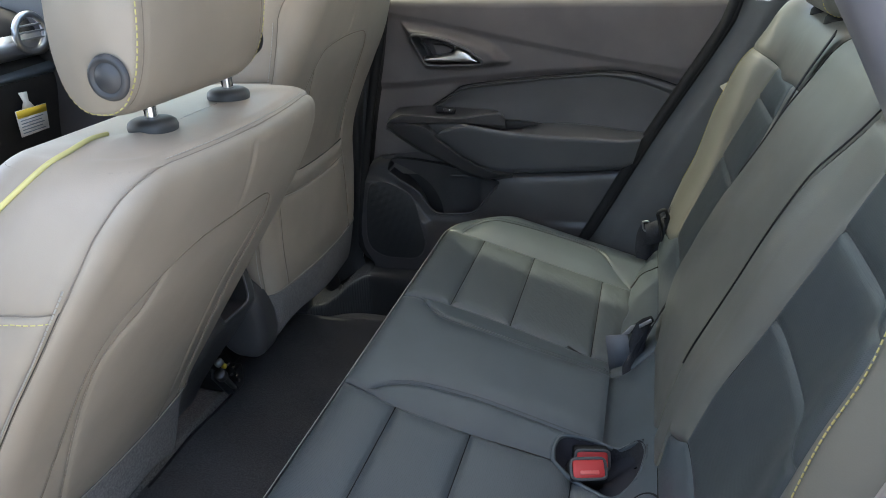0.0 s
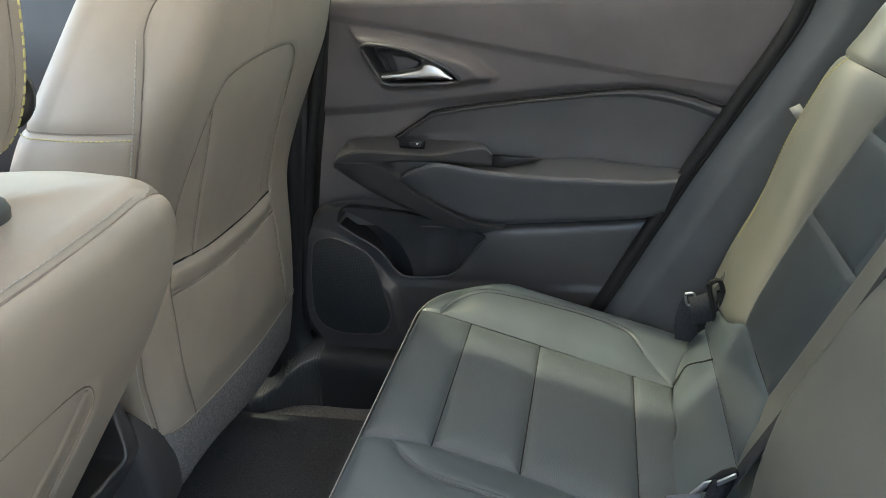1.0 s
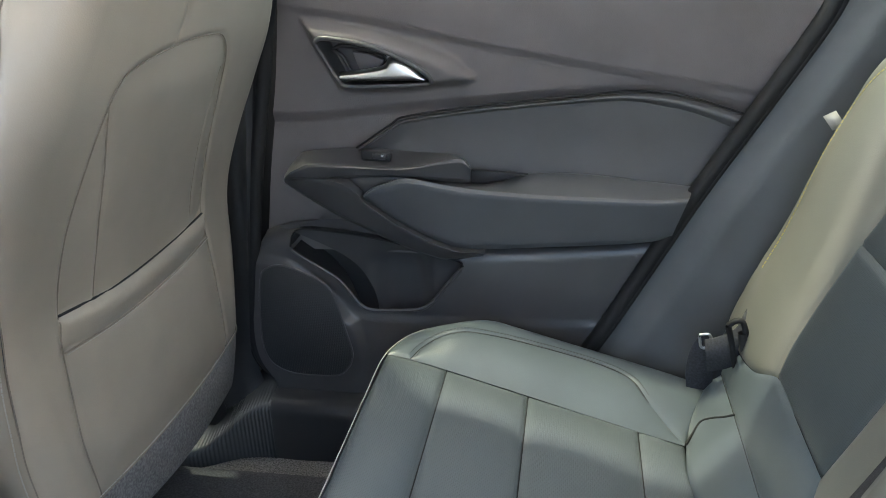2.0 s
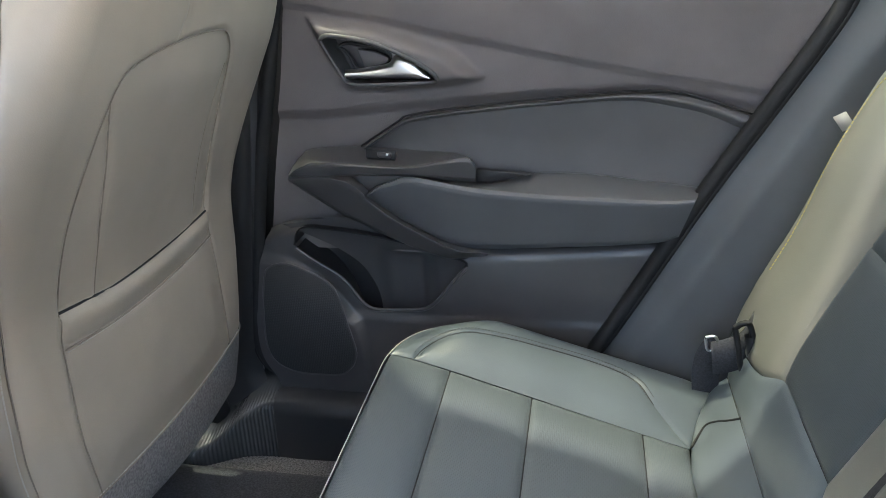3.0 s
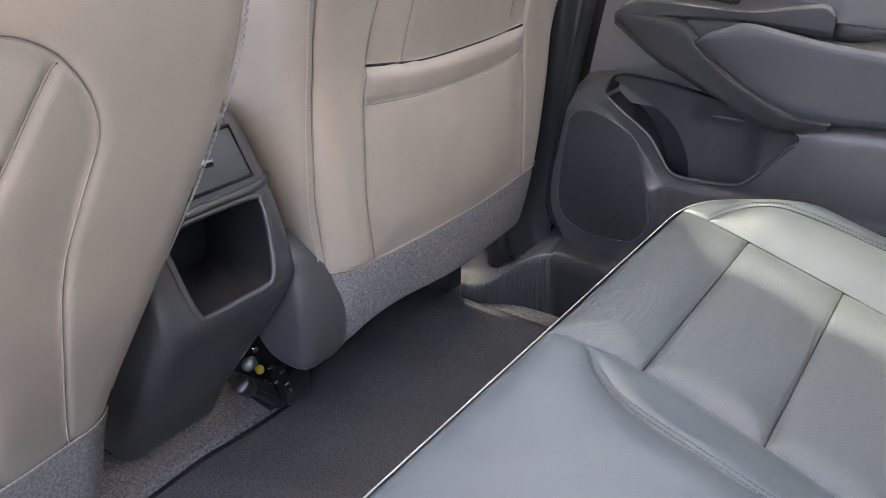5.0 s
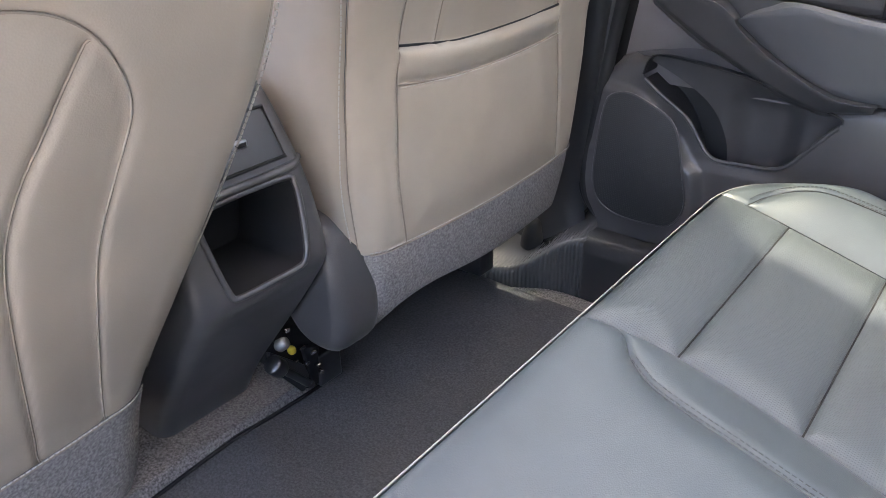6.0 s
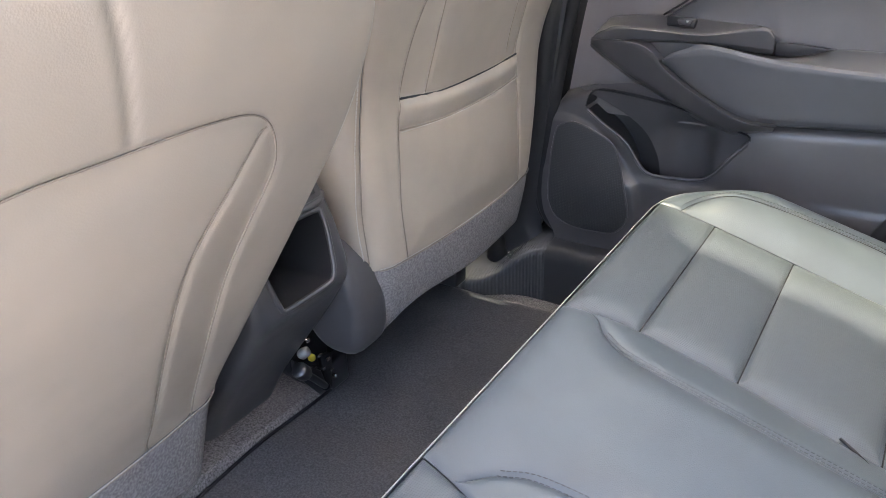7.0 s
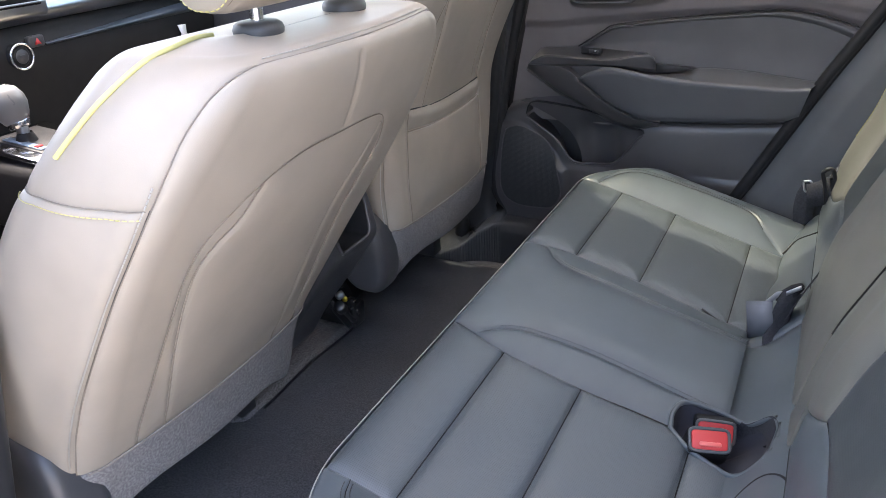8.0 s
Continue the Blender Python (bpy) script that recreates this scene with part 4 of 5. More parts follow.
for s in (-1, 1):
    k = int(np.argmin(np.abs(np.linspace(-1, 1, 61) - s * 0.93)))
    stitches("stitching", np.vstack([H[k], H[k][:1]]) * 1.0 + np.array([0, 0, 0]), YELLOW, driver, 0.0062, 0.0009)
    k2 = int(np.argmin(np.abs(np.linspace(-1, 1, 61) - s * 0.87)))
    part("headrest_seam", tube(H[k2], 0.0006, 6, closed=True), SEAM, driver)
    part("button", lathe([(0, 0.006), (0.010, 0.0055), (0.0125, 0.002), (0.0135, 0.002), (0.015, 0.0045), (0.0185, 0.0035), (0.020, 0.0)], (hx + 0.008, hy + s * 0.1212, hz - 0.066), (0, s, 0)), PLASTIC, driver, "round grey headrest button")
    part("post", tube([(-0.025, -0.348 + s * 0.0715, z) for z in (0.75, 0.78, 0.82)], 0.0062, 16), CHROME, driver, "chrome headrest post")
    part("collar", lathe([(0.0, 0.008), (0.008, 0.0095), (0.0185, 0.0085), (0.0222, 0.006), (0.0236, 0.002), (0.0225, -0.006)], (-0.025, -0.348 + s * 0.0715, 0.7715)), COLLAR, driver, "black plastic post collar")
part("rail_cover", lathe([(0.0, 0.034), (0.008, 0.033), (0.012, 0.028), (0.015, 0.012), (0.019, -0.004), (0.020, -0.02)], (-0.327, 0.626, 0.098), (0.12, -0.1, 1), 20), BLACK, passenger, "black plastic rail end cover")


# ---- far rear door ----
door = tagged(new("door_1"), "closed rear door with grey soft trim and charcoal armrest", "car door", kind="structure")
xl = line_through([(0.10, -0.215), (0.148, -0.214), (0.197, -0.238), (0.261, -0.241), (0.375, -0.224), (0.517, -0.201), (0.646, -0.174), (0.763, -0.150), (0.80, -0.142)])
xr = line_through([(0.10, 0.219), (0.16, 0.254), (0.26, 0.314), (0.404, 0.388), (0.508, 0.442), (0.622, 0.506), (0.716, 0.557), (0.762, 0.577), (0.80, 0.585)])
EYE3 = np.array([0.265, -0.389, 0.860])


def on_door(pts, y):
    """Door outlines are noted in the plane y = 0.66; this carries them to the depth y."""
    y = np.broadcast_to(np.asarray(y, float), (len(pts),))
    k = (y + 0.389) / 1.049
    p = np.array(pts, float)
    return np.stack([EYE3[0] + (p[:, 0] - EYE3[0]) * k, y, EYE3[2] + (p[:, 1] - EYE3[2]) * k], 1)


def loft(name, rows, mat, label="", n=90, across=24, parent=None):
    """A skin through several lines, smooth both ways."""
    R = np.stack([smooth_line(r, n) for r in rows])
    P = np.stack([smooth_line(R[:, i], across) for i in range(n)])
    return part(name, grid_bm(P), mat, parent or door, label)


def edge_loft(name, rows, mat, label="", parent=None, per=8, n=110):
    """A skin through lines of matching points: smooth along them, with clear edges across."""
    R = np.array(rows, float)
    ext = np.concatenate([2 * R[:, :1] - R[:, 1:2], R, 2 * R[:, -1:] - R[:, -2:-1]], 1)
    t = np.linspace(0, R.shape[1] - 1 - 1e-6, n)
    i, f = t.astype(int), (t % 1)[None, :, None]
    p0, p1, p2, p3 = ext[:, i], ext[:, i + 1], ext[:, i + 2], ext[:, i + 3]
    C = 0.5 * (2 * p1 + (p2 - p0) * f + (2 * p0 - 5 * p1 + 4 * p2 - p3) * f**2 + (3 * p1 - p0 - 3 * p2 + p3) * f**3)
    P = [C[0]]
    for a, b in zip(C, C[1:]):
        P += [a + (b - a) * k / per for k in range(1, per + 1)]
    return part(name, grid_bm(np.array(P)), mat, parent or door, label)


bezel = smooth_line([(-0.094, 0.711), (-0.079, 0.717), (-0.023, 0.708), (0.024, 0.690), (0.051, 0.675), (0.067, 0.660), (0.059, 0.652), (0.00, 0.649), (-0.043, 0.648), (-0.064, 0.653), (-0.078, 0.675), (-0.094, 0.708)], 70)[:-1]
bowl = smooth_line([(-0.127, 0.745), (-0.05, 0.735), (0.009, 0.722), (0.087, 0.694), (0.112, 0.672), (0.130, 0.650), (0.06, 0.636), (-0.061, 0.631), (-0.085, 0.655), (-0.106, 0.694), (-0.127, 0.742)], 60)[:-1]
crease = line_through([(-0.30, 0.775), (-0.159, 0.754), (0.010, 0.723), (0.164, 0.691), (0.315, 0.662), (0.45, 0.640), (0.6, 0.62)])
trim_a = [(-0.050, 0.554), (0.003, 0.589), (0.028, 0.602), (0.126, 0.617), (0.242, 0.630), (0.331, 0.639), (0.382, 0.638), (0.426, 0.629), (0.496, 0.607)]
trim_b = [(-0.043, 0.553), (0.008, 0.586), (0.034, 0.596), (0.126, 0.610), (0.242, 0.623), (0.331, 0.629), (0.384, 0.622), (0.428, 0.612), (0.484, 0.590)]
below = np.array([(-0.30, 0.60), (-0.12, 0.606), (-0.02, 0.618), (0.126, 0.633), (0.242, 0.643), (0.331, 0.650), (0.382, 0.649), (0.43, 0.640), (0.60, 0.60), (0.60, 0.30), (-0.30, 0.30)])


def door_skin(x, z):
    """Depth of the trim, smaller towards the cabin."""
    d = z - crease(x)
    y = 0.686 - 0.020 * ease((z - 0.62) / 0.18) - 0.006 * ease((d + 0.004) / 0.016)
    y = y - 0.027 * ease(inside(bowl, x, z) / 0.020)
    y = y + 0.012 * ease(inside(below, x, z) / 0.022)
    return y


def skin_part(name, z0, z1, depth, mat, label, holes=(), top=None, res=0.0035):
    zs = np.linspace(0, 1, int((z1 - z0) / res))
    us = np.linspace(0, 1, int(0.75 / res))
    U, V = np.meshgrid(us, zs, indexing="ij")
    Z = z0 + V * (z1 - z0)
    X = xl(Z) + U * (xr(Z) - xl(Z))
    if top is not None:
        Z = z0 + V * (top(X) - z0)
        X = xl(Z) + U * (xr(Z) - xl(Z))
    bm = grid_bm(np.stack([X, depth(X, Z), Z], -1))
    for hole in holes:
        out = []
        c = np.array([f.calc_center_median() for f in bm.faces])
        sd = inside(hole, c[:, 0], c[:, 2])
        bm.faces.ensure_lookup_table()
        out = [bm.faces[i] for i in np.nonzero(sd > 0.001)[0]]
        bmesh.ops.delete(bm, geom=out, context="FACES")
    return part(name, bm, mat, door, label)


bez3 = on_door(bezel, 0.668)
bez3[:, 1] = door_skin(bez3[:, 0], bez3[:, 2]) - 0.001
skin_part("upper_trim", 0.375, 0.772, door_skin, SOFT, "brown-grey soft-touch upper door trim", holes=[bez3[:, [0, 2]]])
# handle recess, its rim and the chrome pull
back3 = bez3 * 0.92 + bez3.mean(0) * 0.08
back3[:, 1] = 0.702
bm = grid_bm(np.stack([np.vstack([bez3, bez3[:1]]), np.vstack([back3, back3[:1]])], 1))
bm2 = bmesh.new()
bm2.faces.new([bm2.verts.new(p) for p in back3])
part("handle_recess", bm, PLASTIC, door, "charcoal handle recess")
part("recess_floor", bm2, PLASTIC, door)
part("recess_rim", tube(bez3, 0.0034, 8, closed=True), PLASTIC, door, "charcoal rim round the handle recess")
inner = on_door([(-0.074, 0.699), (-0.060, 0.704), (-0.03, 0.700), (0.000, 0.691), (0.001, 0.679), (-0.010, 0.671), (-0.045, 0.667), (-0.060, 0.690)], 0.684)
part("recess_insert", tube(smooth_line(np.vstack([inner, inner[:1]]), 60)[:-1], 0.0028, 8, closed=True), BIN, door)
pad = on_door([(-0.046, 0.696), (-0.02, 0.692), (-0.002, 0.685), (-0.002, 0.679), (-0.012, 0.673), (-0.036, 0.668)], 0.690)
part("recess_pad", prism([Vector(p) for p in pad], (0, 0.006, 0), 0.002), SOFT, door)
pull_a = on_door([(-0.066, 0.667), (-0.034, 0.671), (-0.003, 0.677), (0.006, 0.687), (0.016, 0.690), (0.032, 0.685), (0.047, 0.672), (0.058, 0.658)], 0.678)
pull_m = on_door([(-0.066, 0.664), (-0.034, 0.667), (-0.002, 0.672), (0.007, 0.680), (0.017, 0.682), (0.033, 0.677), (0.047, 0.666), (0.058, 0.657)], 0.664)
pull_n = on_door([(-0.068, 0.658), (-0.03, 0.658), (0.002, 0.659), (0.014, 0.660), (0.025, 0.660), (0.037, 0.659), (0.047, 0.657), (0.055, 0.656)], 0.660)
pull_b = on_door([(-0.067, 0.655), (-0.03, 0.655), (0.000, 0.655), (0.012, 0.655), (0.025, 0.655), (0.036, 0.655), (0.046, 0.655), (0.055, 0.655)], 0.672)
PULL = material("bright_pull_chrome", (0.90, 0.90, 0.89), 0.30, metal=1.0, vary=0.04)
handle = loft("door_handle", [pull_a, pull_m, pull_n, pull_b], PULL, "chrome inside door pull", 50, 14)
part("handle_hinge", prism([Vector(p) for p in on_door([(0.002, 0.694), (0.010, 0.694), (0.010, 0.680), (0.004, 0.678)], 0.680)], (0, 0.01, 0), 0.001), SATIN, handle)
INSERT = material("insert_trim", (0.088, 0.086, 0.088), 0.5, grain=1, grain_size=0.0012, vary=0.08, bump=0.25)
# accent strip and insert under it
loft("accent_strip", [on_door(trim_a, 0.682), on_door([((a[0] + b[0]) / 2, (a[1] + b[1]) / 2) for a, b in zip(trim_a, trim_b)], 0.672), on_door(trim_b, 0.681)], INSERT, "slim charcoal accent strip", 110, 10)
part("accent_groove", tube(smooth_line(on_door([(x, z + 0.003) for x, z in trim_a], 0.680), 110), 0.0016, 6), BLACK, door, "dark joint line")
ins_low = [(-0.041, 0.553), (0.02, 0.548), (0.10, 0.545), (0.119, 0.530), (0.166, 0.512), (0.198, 0.518), (0.23, 0.522), (0.33, 0.515), (0.445, 0.505)]
mid = [((a[0] + b[0]) / 2, (a[1] + b[1]) / 2) for a, b in zip(trim_b, ins_low)]
loft("door_insert", [on_door(trim_b, 0.680), on_door(mid, 0.684), on_door(ins_low, 0.682)], INSERT, "charcoal padded door insert", 110, 30)
# grip head with the window switch
head_k = [(-0.167, 0.510), (-0.157, 0.525), (-0.143, 0.540), (-0.124, 0.551), (-0.041, 0.558), (0.043, 0.554), (0.093, 0.551), (0.110, 0.543), (0.118, 0.533)]
head_g = [(-0.167, 0.508), (-0.158, 0.516), (-0.144, 0.523), (-0.121, 0.530), (-0.052, 0.528), (0.017, 0.527), (0.076, 0.539), (0.105, 0.543), (0.118, 0.532)]
head_v = [(-0.168, 0.506), (-0.155, 0.502), (-0.138, 0.501), (-0.106, 0.506), (-0.053, 0.511), (0.016, 0.513), (0.075, 0.509), (0.104, 0.507), (0.118, 0.508)]
mixl = lambda a, b, t: [(p[0] * (1 - t) + q[0] * t, p[1] * (1 - t) + q[1] * t) for p, q in zip(a, b)]
grip = edge_loft("grip", [on_door(head_k, 0.686), on_door(mixl(head_k, head_g, 0.06), 0.682), on_door(mixl(head_k, head_g, 0.90), 0.641), on_door(head_g, 0.634), on_door(mixl(head_g, head_v, 0.14), 0.632), on_door(mixl(head_g, head_v, 0.85), 0.637), on_door(head_v, 0.646)], PLASTIC, "charcoal door grip")
sw = on_door([(-0.044, 0.553), (0.002, 0.5515), (-0.002, 0.538), (-0.044, 0.540)], 0.648)
part("switch_well", prism([Vector(p) for p in sw], (0, 0.008, -0.006), 0.001), BIN, grip, "black window switch well")
lever = on_door([(-0.028, 0.549), (-0.004, 0.548), (-0.008, 0.540), (-0.026, 0.541)], 0.645)
part("switch", prism([Vector(p) for p in lever], (0, 0.008, -0.004), 0.0015), PLASTIC, grip)
part("switch_mark", prism([Vector(p) for p in on_door([(-0.014, 0.5465), (-0.010, 0.5463), (-0.011, 0.5435), (-0.014, 0.5437)], 0.6435)], (0, 0.002, 0)), WHITE, grip)
backing = on_door([(-0.12, 0.512), (0.03, 0.517), (0.05, 0.495), (-0.02, 0.47), (-0.06, 0.46), (-0.10, 0.48)], 0.652)
part("grip_core", prism([Vector(p) for p in backing], (0, 0.03, 0), 0.002), PLASTIC, door)
ridge = [(-0.168, 0.505), (-0.124, 0.507), (-0.080, 0.501), (-0.054, 0.484), (-0.045, 0.472), (-0.005, 0.442), (0.038, 0.419), (0.068, 0.405), (0.098, 0.396), (0.138, 0.395)]
blade_f = [(-0.168, 0.500), (-0.135, 0.478), (-0.093, 0.452), (-0.067, 0.439), (-0.050, 0.431), (-0.006, 0.410), (0.028, 0.396), (0.055, 0.388), (0.081, 0.383), (0.135, 0.392)]
upper = [(-0.167, 0.508), (-0.124, 0.512), (-0.075, 0.512), (-0.046, 0.490), (-0.040, 0.478), (0.000, 0.448), (0.042, 0.424), (0.072, 0.411), (0.102, 0.403), (0.140, 0.402)]
blade = edge_loft("grip_blade", [on_door(upper, 0.646), on_door(mixl(upper, ridge, 0.85), 0.632), on_door(ridge, 0.630), on_door(mixl(ridge, blade_f, 0.12), 0.631), on_door(mixl(ridge, blade_f, 0.92), 0.648), on_door(blade_f, 0.654), on_door(blade_f, 0.690)], PLASTIC, "swept charcoal blade under the grip")
# armrest
arm_k = [(-0.046, 0.484), (-0.033, 0.497), (-0.010, 0.506), (0.023, 0.514), (0.125, 0.508), (0.166, 0.514), (0.208, 0.525), (0.285, 0.525), (0.363, 0.517), (0.432, 0.510)]
arm_r = [(-0.046, 0.482), (-0.032, 0.493), (-0.010, 0.502), (0.023, 0.511), (0.105, 0.499), (0.166, 0.494), (0.220, 0.491), (0.305, 0.489), (0.385, 0.488), (0.428, 0.492)]
arm_b = [(-0.046, 0.477), (-0.004, 0.450), (0.038, 0.425), (0.081, 0.407), (0.124, 0.402), (0.185, 0.406), (0.250, 0.411), (0.320, 0.417), (0.380, 0.424), (0.409, 0.434)]
arm = edge_loft("armrest", [on_door(arm_k, 0.686), on_door(mixl(arm_k, arm_r, 0.05), 0.676), on_door(mixl(arm_k, arm_r, 0.82), 0.638), on_door(arm_r, 0.630), on_door(mixl(arm_r, arm_b, 0.07), 0.627), on_door(mixl(arm_r, arm_b, 0.93), 0.645), on_door(arm_b, 0.650), on_door(arm_b, 0.690)],
                material("armrest_trim", (0.088, 0.090, 0.095), 0.34, grain=1, grain_size=0.0011, vary=0.06, bump=0.3), "charcoal padded armrest", None, 8, 130)
well = on_door([(0.119, 0.526), (0.150, 0.525), (0.202, 0.521), (0.190, 0.519), (0.162, 0.512), (0.141, 0.507), (0.119, 0.507)], 0.662)
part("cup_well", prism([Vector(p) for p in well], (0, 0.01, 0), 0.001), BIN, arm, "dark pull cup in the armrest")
# lower panel with pocket and loudspeaker
lower_top = line_through([(-0.30, 0.385), (-0.235, 0.398), (-0.21, 0.412), (-0.187, 0.421), (-0.15, 0.428), (-0.095, 0.425), (-0.007, 0.410), (0.08, 0.395), (0.137, 0.404), (0.25, 0.410), (0.331, 0.417), (0.386, 0.424), (0.46, 0.43)])
pod = smooth_line([(-0.32, 0.40), (-0.235, 0.384), (-0.20, 0.380), (-0.165, 0.370), (-0.125, 0.342), (-0.098, 0.315), (-0.078, 0.285), (-0.060, 0.265), (-0.05, 0.20), (-0.06, 0.13), (-0.32, 0.10), (-0.32, 0.395)], 70)[:-1]


def lower_skin(x, z):
    t = lower_top(x) - z
    y = 0.656 + 0.034 * np.exp(-np.clip(t, 0, 1) / 0.006) - 0.004 * ease((0.29 - z) / 0.02)
    return y - 0.012 * ease(inside(pod, x, z) / 0.016) + 0.012 * ease((x - 0.13) / 0.2)


pocket = smooth_line([(-0.172, 0.392), (-0.166, 0.413), (-0.150, 0.422), (-0.095, 0.419), (-0.04, 0.412), (0.02, 0.400), (0.075, 0.384), (0.104, 0.373), (0.092, 0.355), (0.075, 0.333), (0.056, 0.308), (0.040, 0.294), (0.020, 0.289), (-0.020, 0.286), (-0.050, 0.286), (-0.066, 0.296), (-0.080, 0.315), (-0.095, 0.335), (-0.115, 0.350), (-0.145, 0.368), (-0.170, 0.386)], 110)
rim3 = on_door(pocket, 0.650)
rim3[:, 1] = [float(lower_skin(np.array([p[0]]), np.array([min(p[2], float(lower_top(p[0])) - 0.02)]))[0]) - 0.001 for p in rim3]
skin_part("lower_panel", 0.128, 0.43, lower_skin, PLASTIC, "charcoal lower door panel", holes=[rim3[:, [0, 2]]], top=lower_top)
deep = rim3.copy()
deep[:, 1] = 0.712
deep[:, 2] -= 0.055 * ease((0.37 - deep[:, 2]) / 0.06)
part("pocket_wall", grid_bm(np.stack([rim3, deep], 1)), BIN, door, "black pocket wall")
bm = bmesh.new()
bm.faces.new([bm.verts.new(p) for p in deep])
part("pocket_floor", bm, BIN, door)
part("pocket_rim", tube(rim3[52:], 0.0030, 8), PLASTIC, door, "rounded lip of the map pocket")
part("pocket_joint", tube(rim3[:52] + np.array([0, -0.0025, 0.001]), 0.0016, 6), BLACK, door, "dark joint line")
inner_w = [(-0.040, 0.225), (-0.043, 0.290), (-0.052, 0.325), (-0.070, 0.354), (-0.098, 0.379), (-0.138, 0.402), (-0.190, 0.424)]
top_w = [(-0.190, 0.424), (-0.095, 0.440), (-0.04, 0.428), (0.02, 0.416), (0.075, 0.398), (0.112, 0.376)]
low_w = [(-0.040, 0.225), (-0.02, 0.225), (0.035, 0.232), (0.070, 0.280), (0.094, 0.342), (0.112, 0.376)]
uvw = coons(low_w, top_w, inner_w, [(0.112, 0.376), (0.112, 0.376)], 0.004)
wx, wz = uvw[..., 0], uvw[..., 1]
hollow = 0.024 * np.exp(-(((wx - 0.002) / 0.042) ** 4)) * ease((0.415 - wz) / 0.055)
wy = 0.670 + 0.016 * ease((0.425 - wz) / 0.08) + hollow
part("pocket_back", grid_bm(np.stack([wx, wy, wz], -1)), PLASTIC, door, "charcoal pocket back with cup hollow")
grille = on_door(smooth_line([(-0.228, 0.335), (-0.222, 0.349), (-0.205, 0.358), (-0.185, 0.359), (-0.155, 0.349), (-0.121, 0.331), (-0.105, 0.302), (-0.094, 0.255), (-0.084, 0.209), (-0.088, 0.185), (-0.100, 0.168), (-0.117, 0.159), (-0.177, 0.157), (-0.212, 0.166), (-0.232, 0.185), (-0.239, 0.219), (-0.236, 0.283), (-0.229, 0.332)], 90)[:-1], 0.6355)
GRILLE = material("speaker_mesh", (0.030, 0.030, 0.032), 0.55, dots=0.0030, bump=0.4, plane="xz")
part("speaker_grille", prism([Vector(p) for p in grille], (0, 0.006, 0), 0.002), GRILLE, door, "black perforated loudspeaker grille")
part("grille_rim", tube(grille + np.array([0, 0.001, 0]), 0.0016, 6, closed=True), PLASTIC, door)
roll = [(0.666, 0.768), (0.6655, 0.774), (0.667, 0.781), (0.671, 0.787), (0.677, 0.790), (0.686, 0.7915), (0.698, 0.7915)]
part("waist_roll", grid_bm(np.array([[(x, y, z) for y, z in roll] for x in np.linspace(-0.150, 0.585, 60)])), SOFT, door, "rounded soft-touch top edge")
part("waist_strip", box(-0.15, 0.60, 0.6985, 0.712, 0.772, 0.796, 0.003), BLACK, door, "black window waist strip")

# ---- centre console ----
console = thing("centre_console", "charcoal centre console with rear bin and power socket", "console")
CZ = [0.10, 0.15, 0.20, 0.25, 0.30, 0.335, 0.38, 0.42, 0.45, 0.485, 0.505, 0.518, 0.523]
rear_x = line_through(list(zip(CZ, [-0.385, -0.357, -0.322, -0.285, -0.250, -0.231, -0.238, -0.250, -0.262, -0.278, -0.292, -0.315, -0.345])))
half = line_through(list(zip(CZ, [0.066, 0.070, 0.075, 0.078, 0.081, 0.082, 0.082, 0.080, 0.077, 0.073, 0.070, 0.066, 0.060])))
sections = []
for z in smooth_line([(q, 0) for q in CZ], 110)[:, 0]:
    x1, w, r = float(rear_x(z)), float(half(z)), 0.018
    row = [(-0.66, -w, z), (-0.5, -w, z)] + [(x1 - r - t, -w, z) for t in (0.12, 0.06, 0.02)]
    row += [(x1 - r + r * math.sin(a), -w + r - r * math.cos(a), z) for a in np.linspace(0, math.pi / 2, 7)]
    row += [(x1, y, z) for y in np.linspace(-w + r, w - r, 36)[1:-1]]
    row += [(x1 - r + r * math.cos(a), w - r + r * math.sin(a), z) for a in np.linspace(0, math.pi / 2, 7)]
    row += [(x1 - r - t, w, z) for t in (0.02, 0.06, 0.12)] + [(-0.5, w, z), (-0.66, w, z)]
    sections.append(row)
bm = grid_bm(np.array(sections))
mouth = smooth_line([(-0.046, 0.345), (-0.050, 0.36), (-0.056, 0.40), (-0.056, 0.415), (-0.05, 0.422), (0, 0.424), (0.05, 0.422), (0.056, 0.415), (0.056, 0.40), (0.050, 0.36), (0.046, 0.345), (0.038, 0.337), (0, 0.336), (-0.038, 0.337), (-0.046, 0.344)], 80)[:-1]
c = np.array([f.calc_center_median() for f in bm.faces])
bm.faces.ensure_lookup_table()
gone = [bm.faces[i] for i in np.nonzero((inside(mouth, c[:, 1], c[:, 2]) > 0.001) & (c[:, 0] > -0.32))[0]]
bmesh.ops.delete(bm, geom=gone, context="FACES")
part("body", bm, PLASTIC, console)
m3 = np.array([(float(rear_x(z)), y, z) for y, z in mouth])
d3 = m3.copy()
d3[:, 0] = -0.33
d3[:, 1] *= 0.9
mc = np.vstack([m3, m3[:1]])
dc = np.vstack([d3, d3[:1]])
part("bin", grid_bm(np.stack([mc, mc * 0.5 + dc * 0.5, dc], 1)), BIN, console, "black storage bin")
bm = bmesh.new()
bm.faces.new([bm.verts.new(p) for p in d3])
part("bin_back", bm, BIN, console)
part("bin_rim", tube(m3, 0.0032, 8, closed=True), PLASTIC, console)
sock = [(float(rear_x(z)) + 0.002, y, z) for y, z in ((-0.056, 0.441), (0.056, 0.441), (0.052, 0.487), (-0.052, 0.487))]
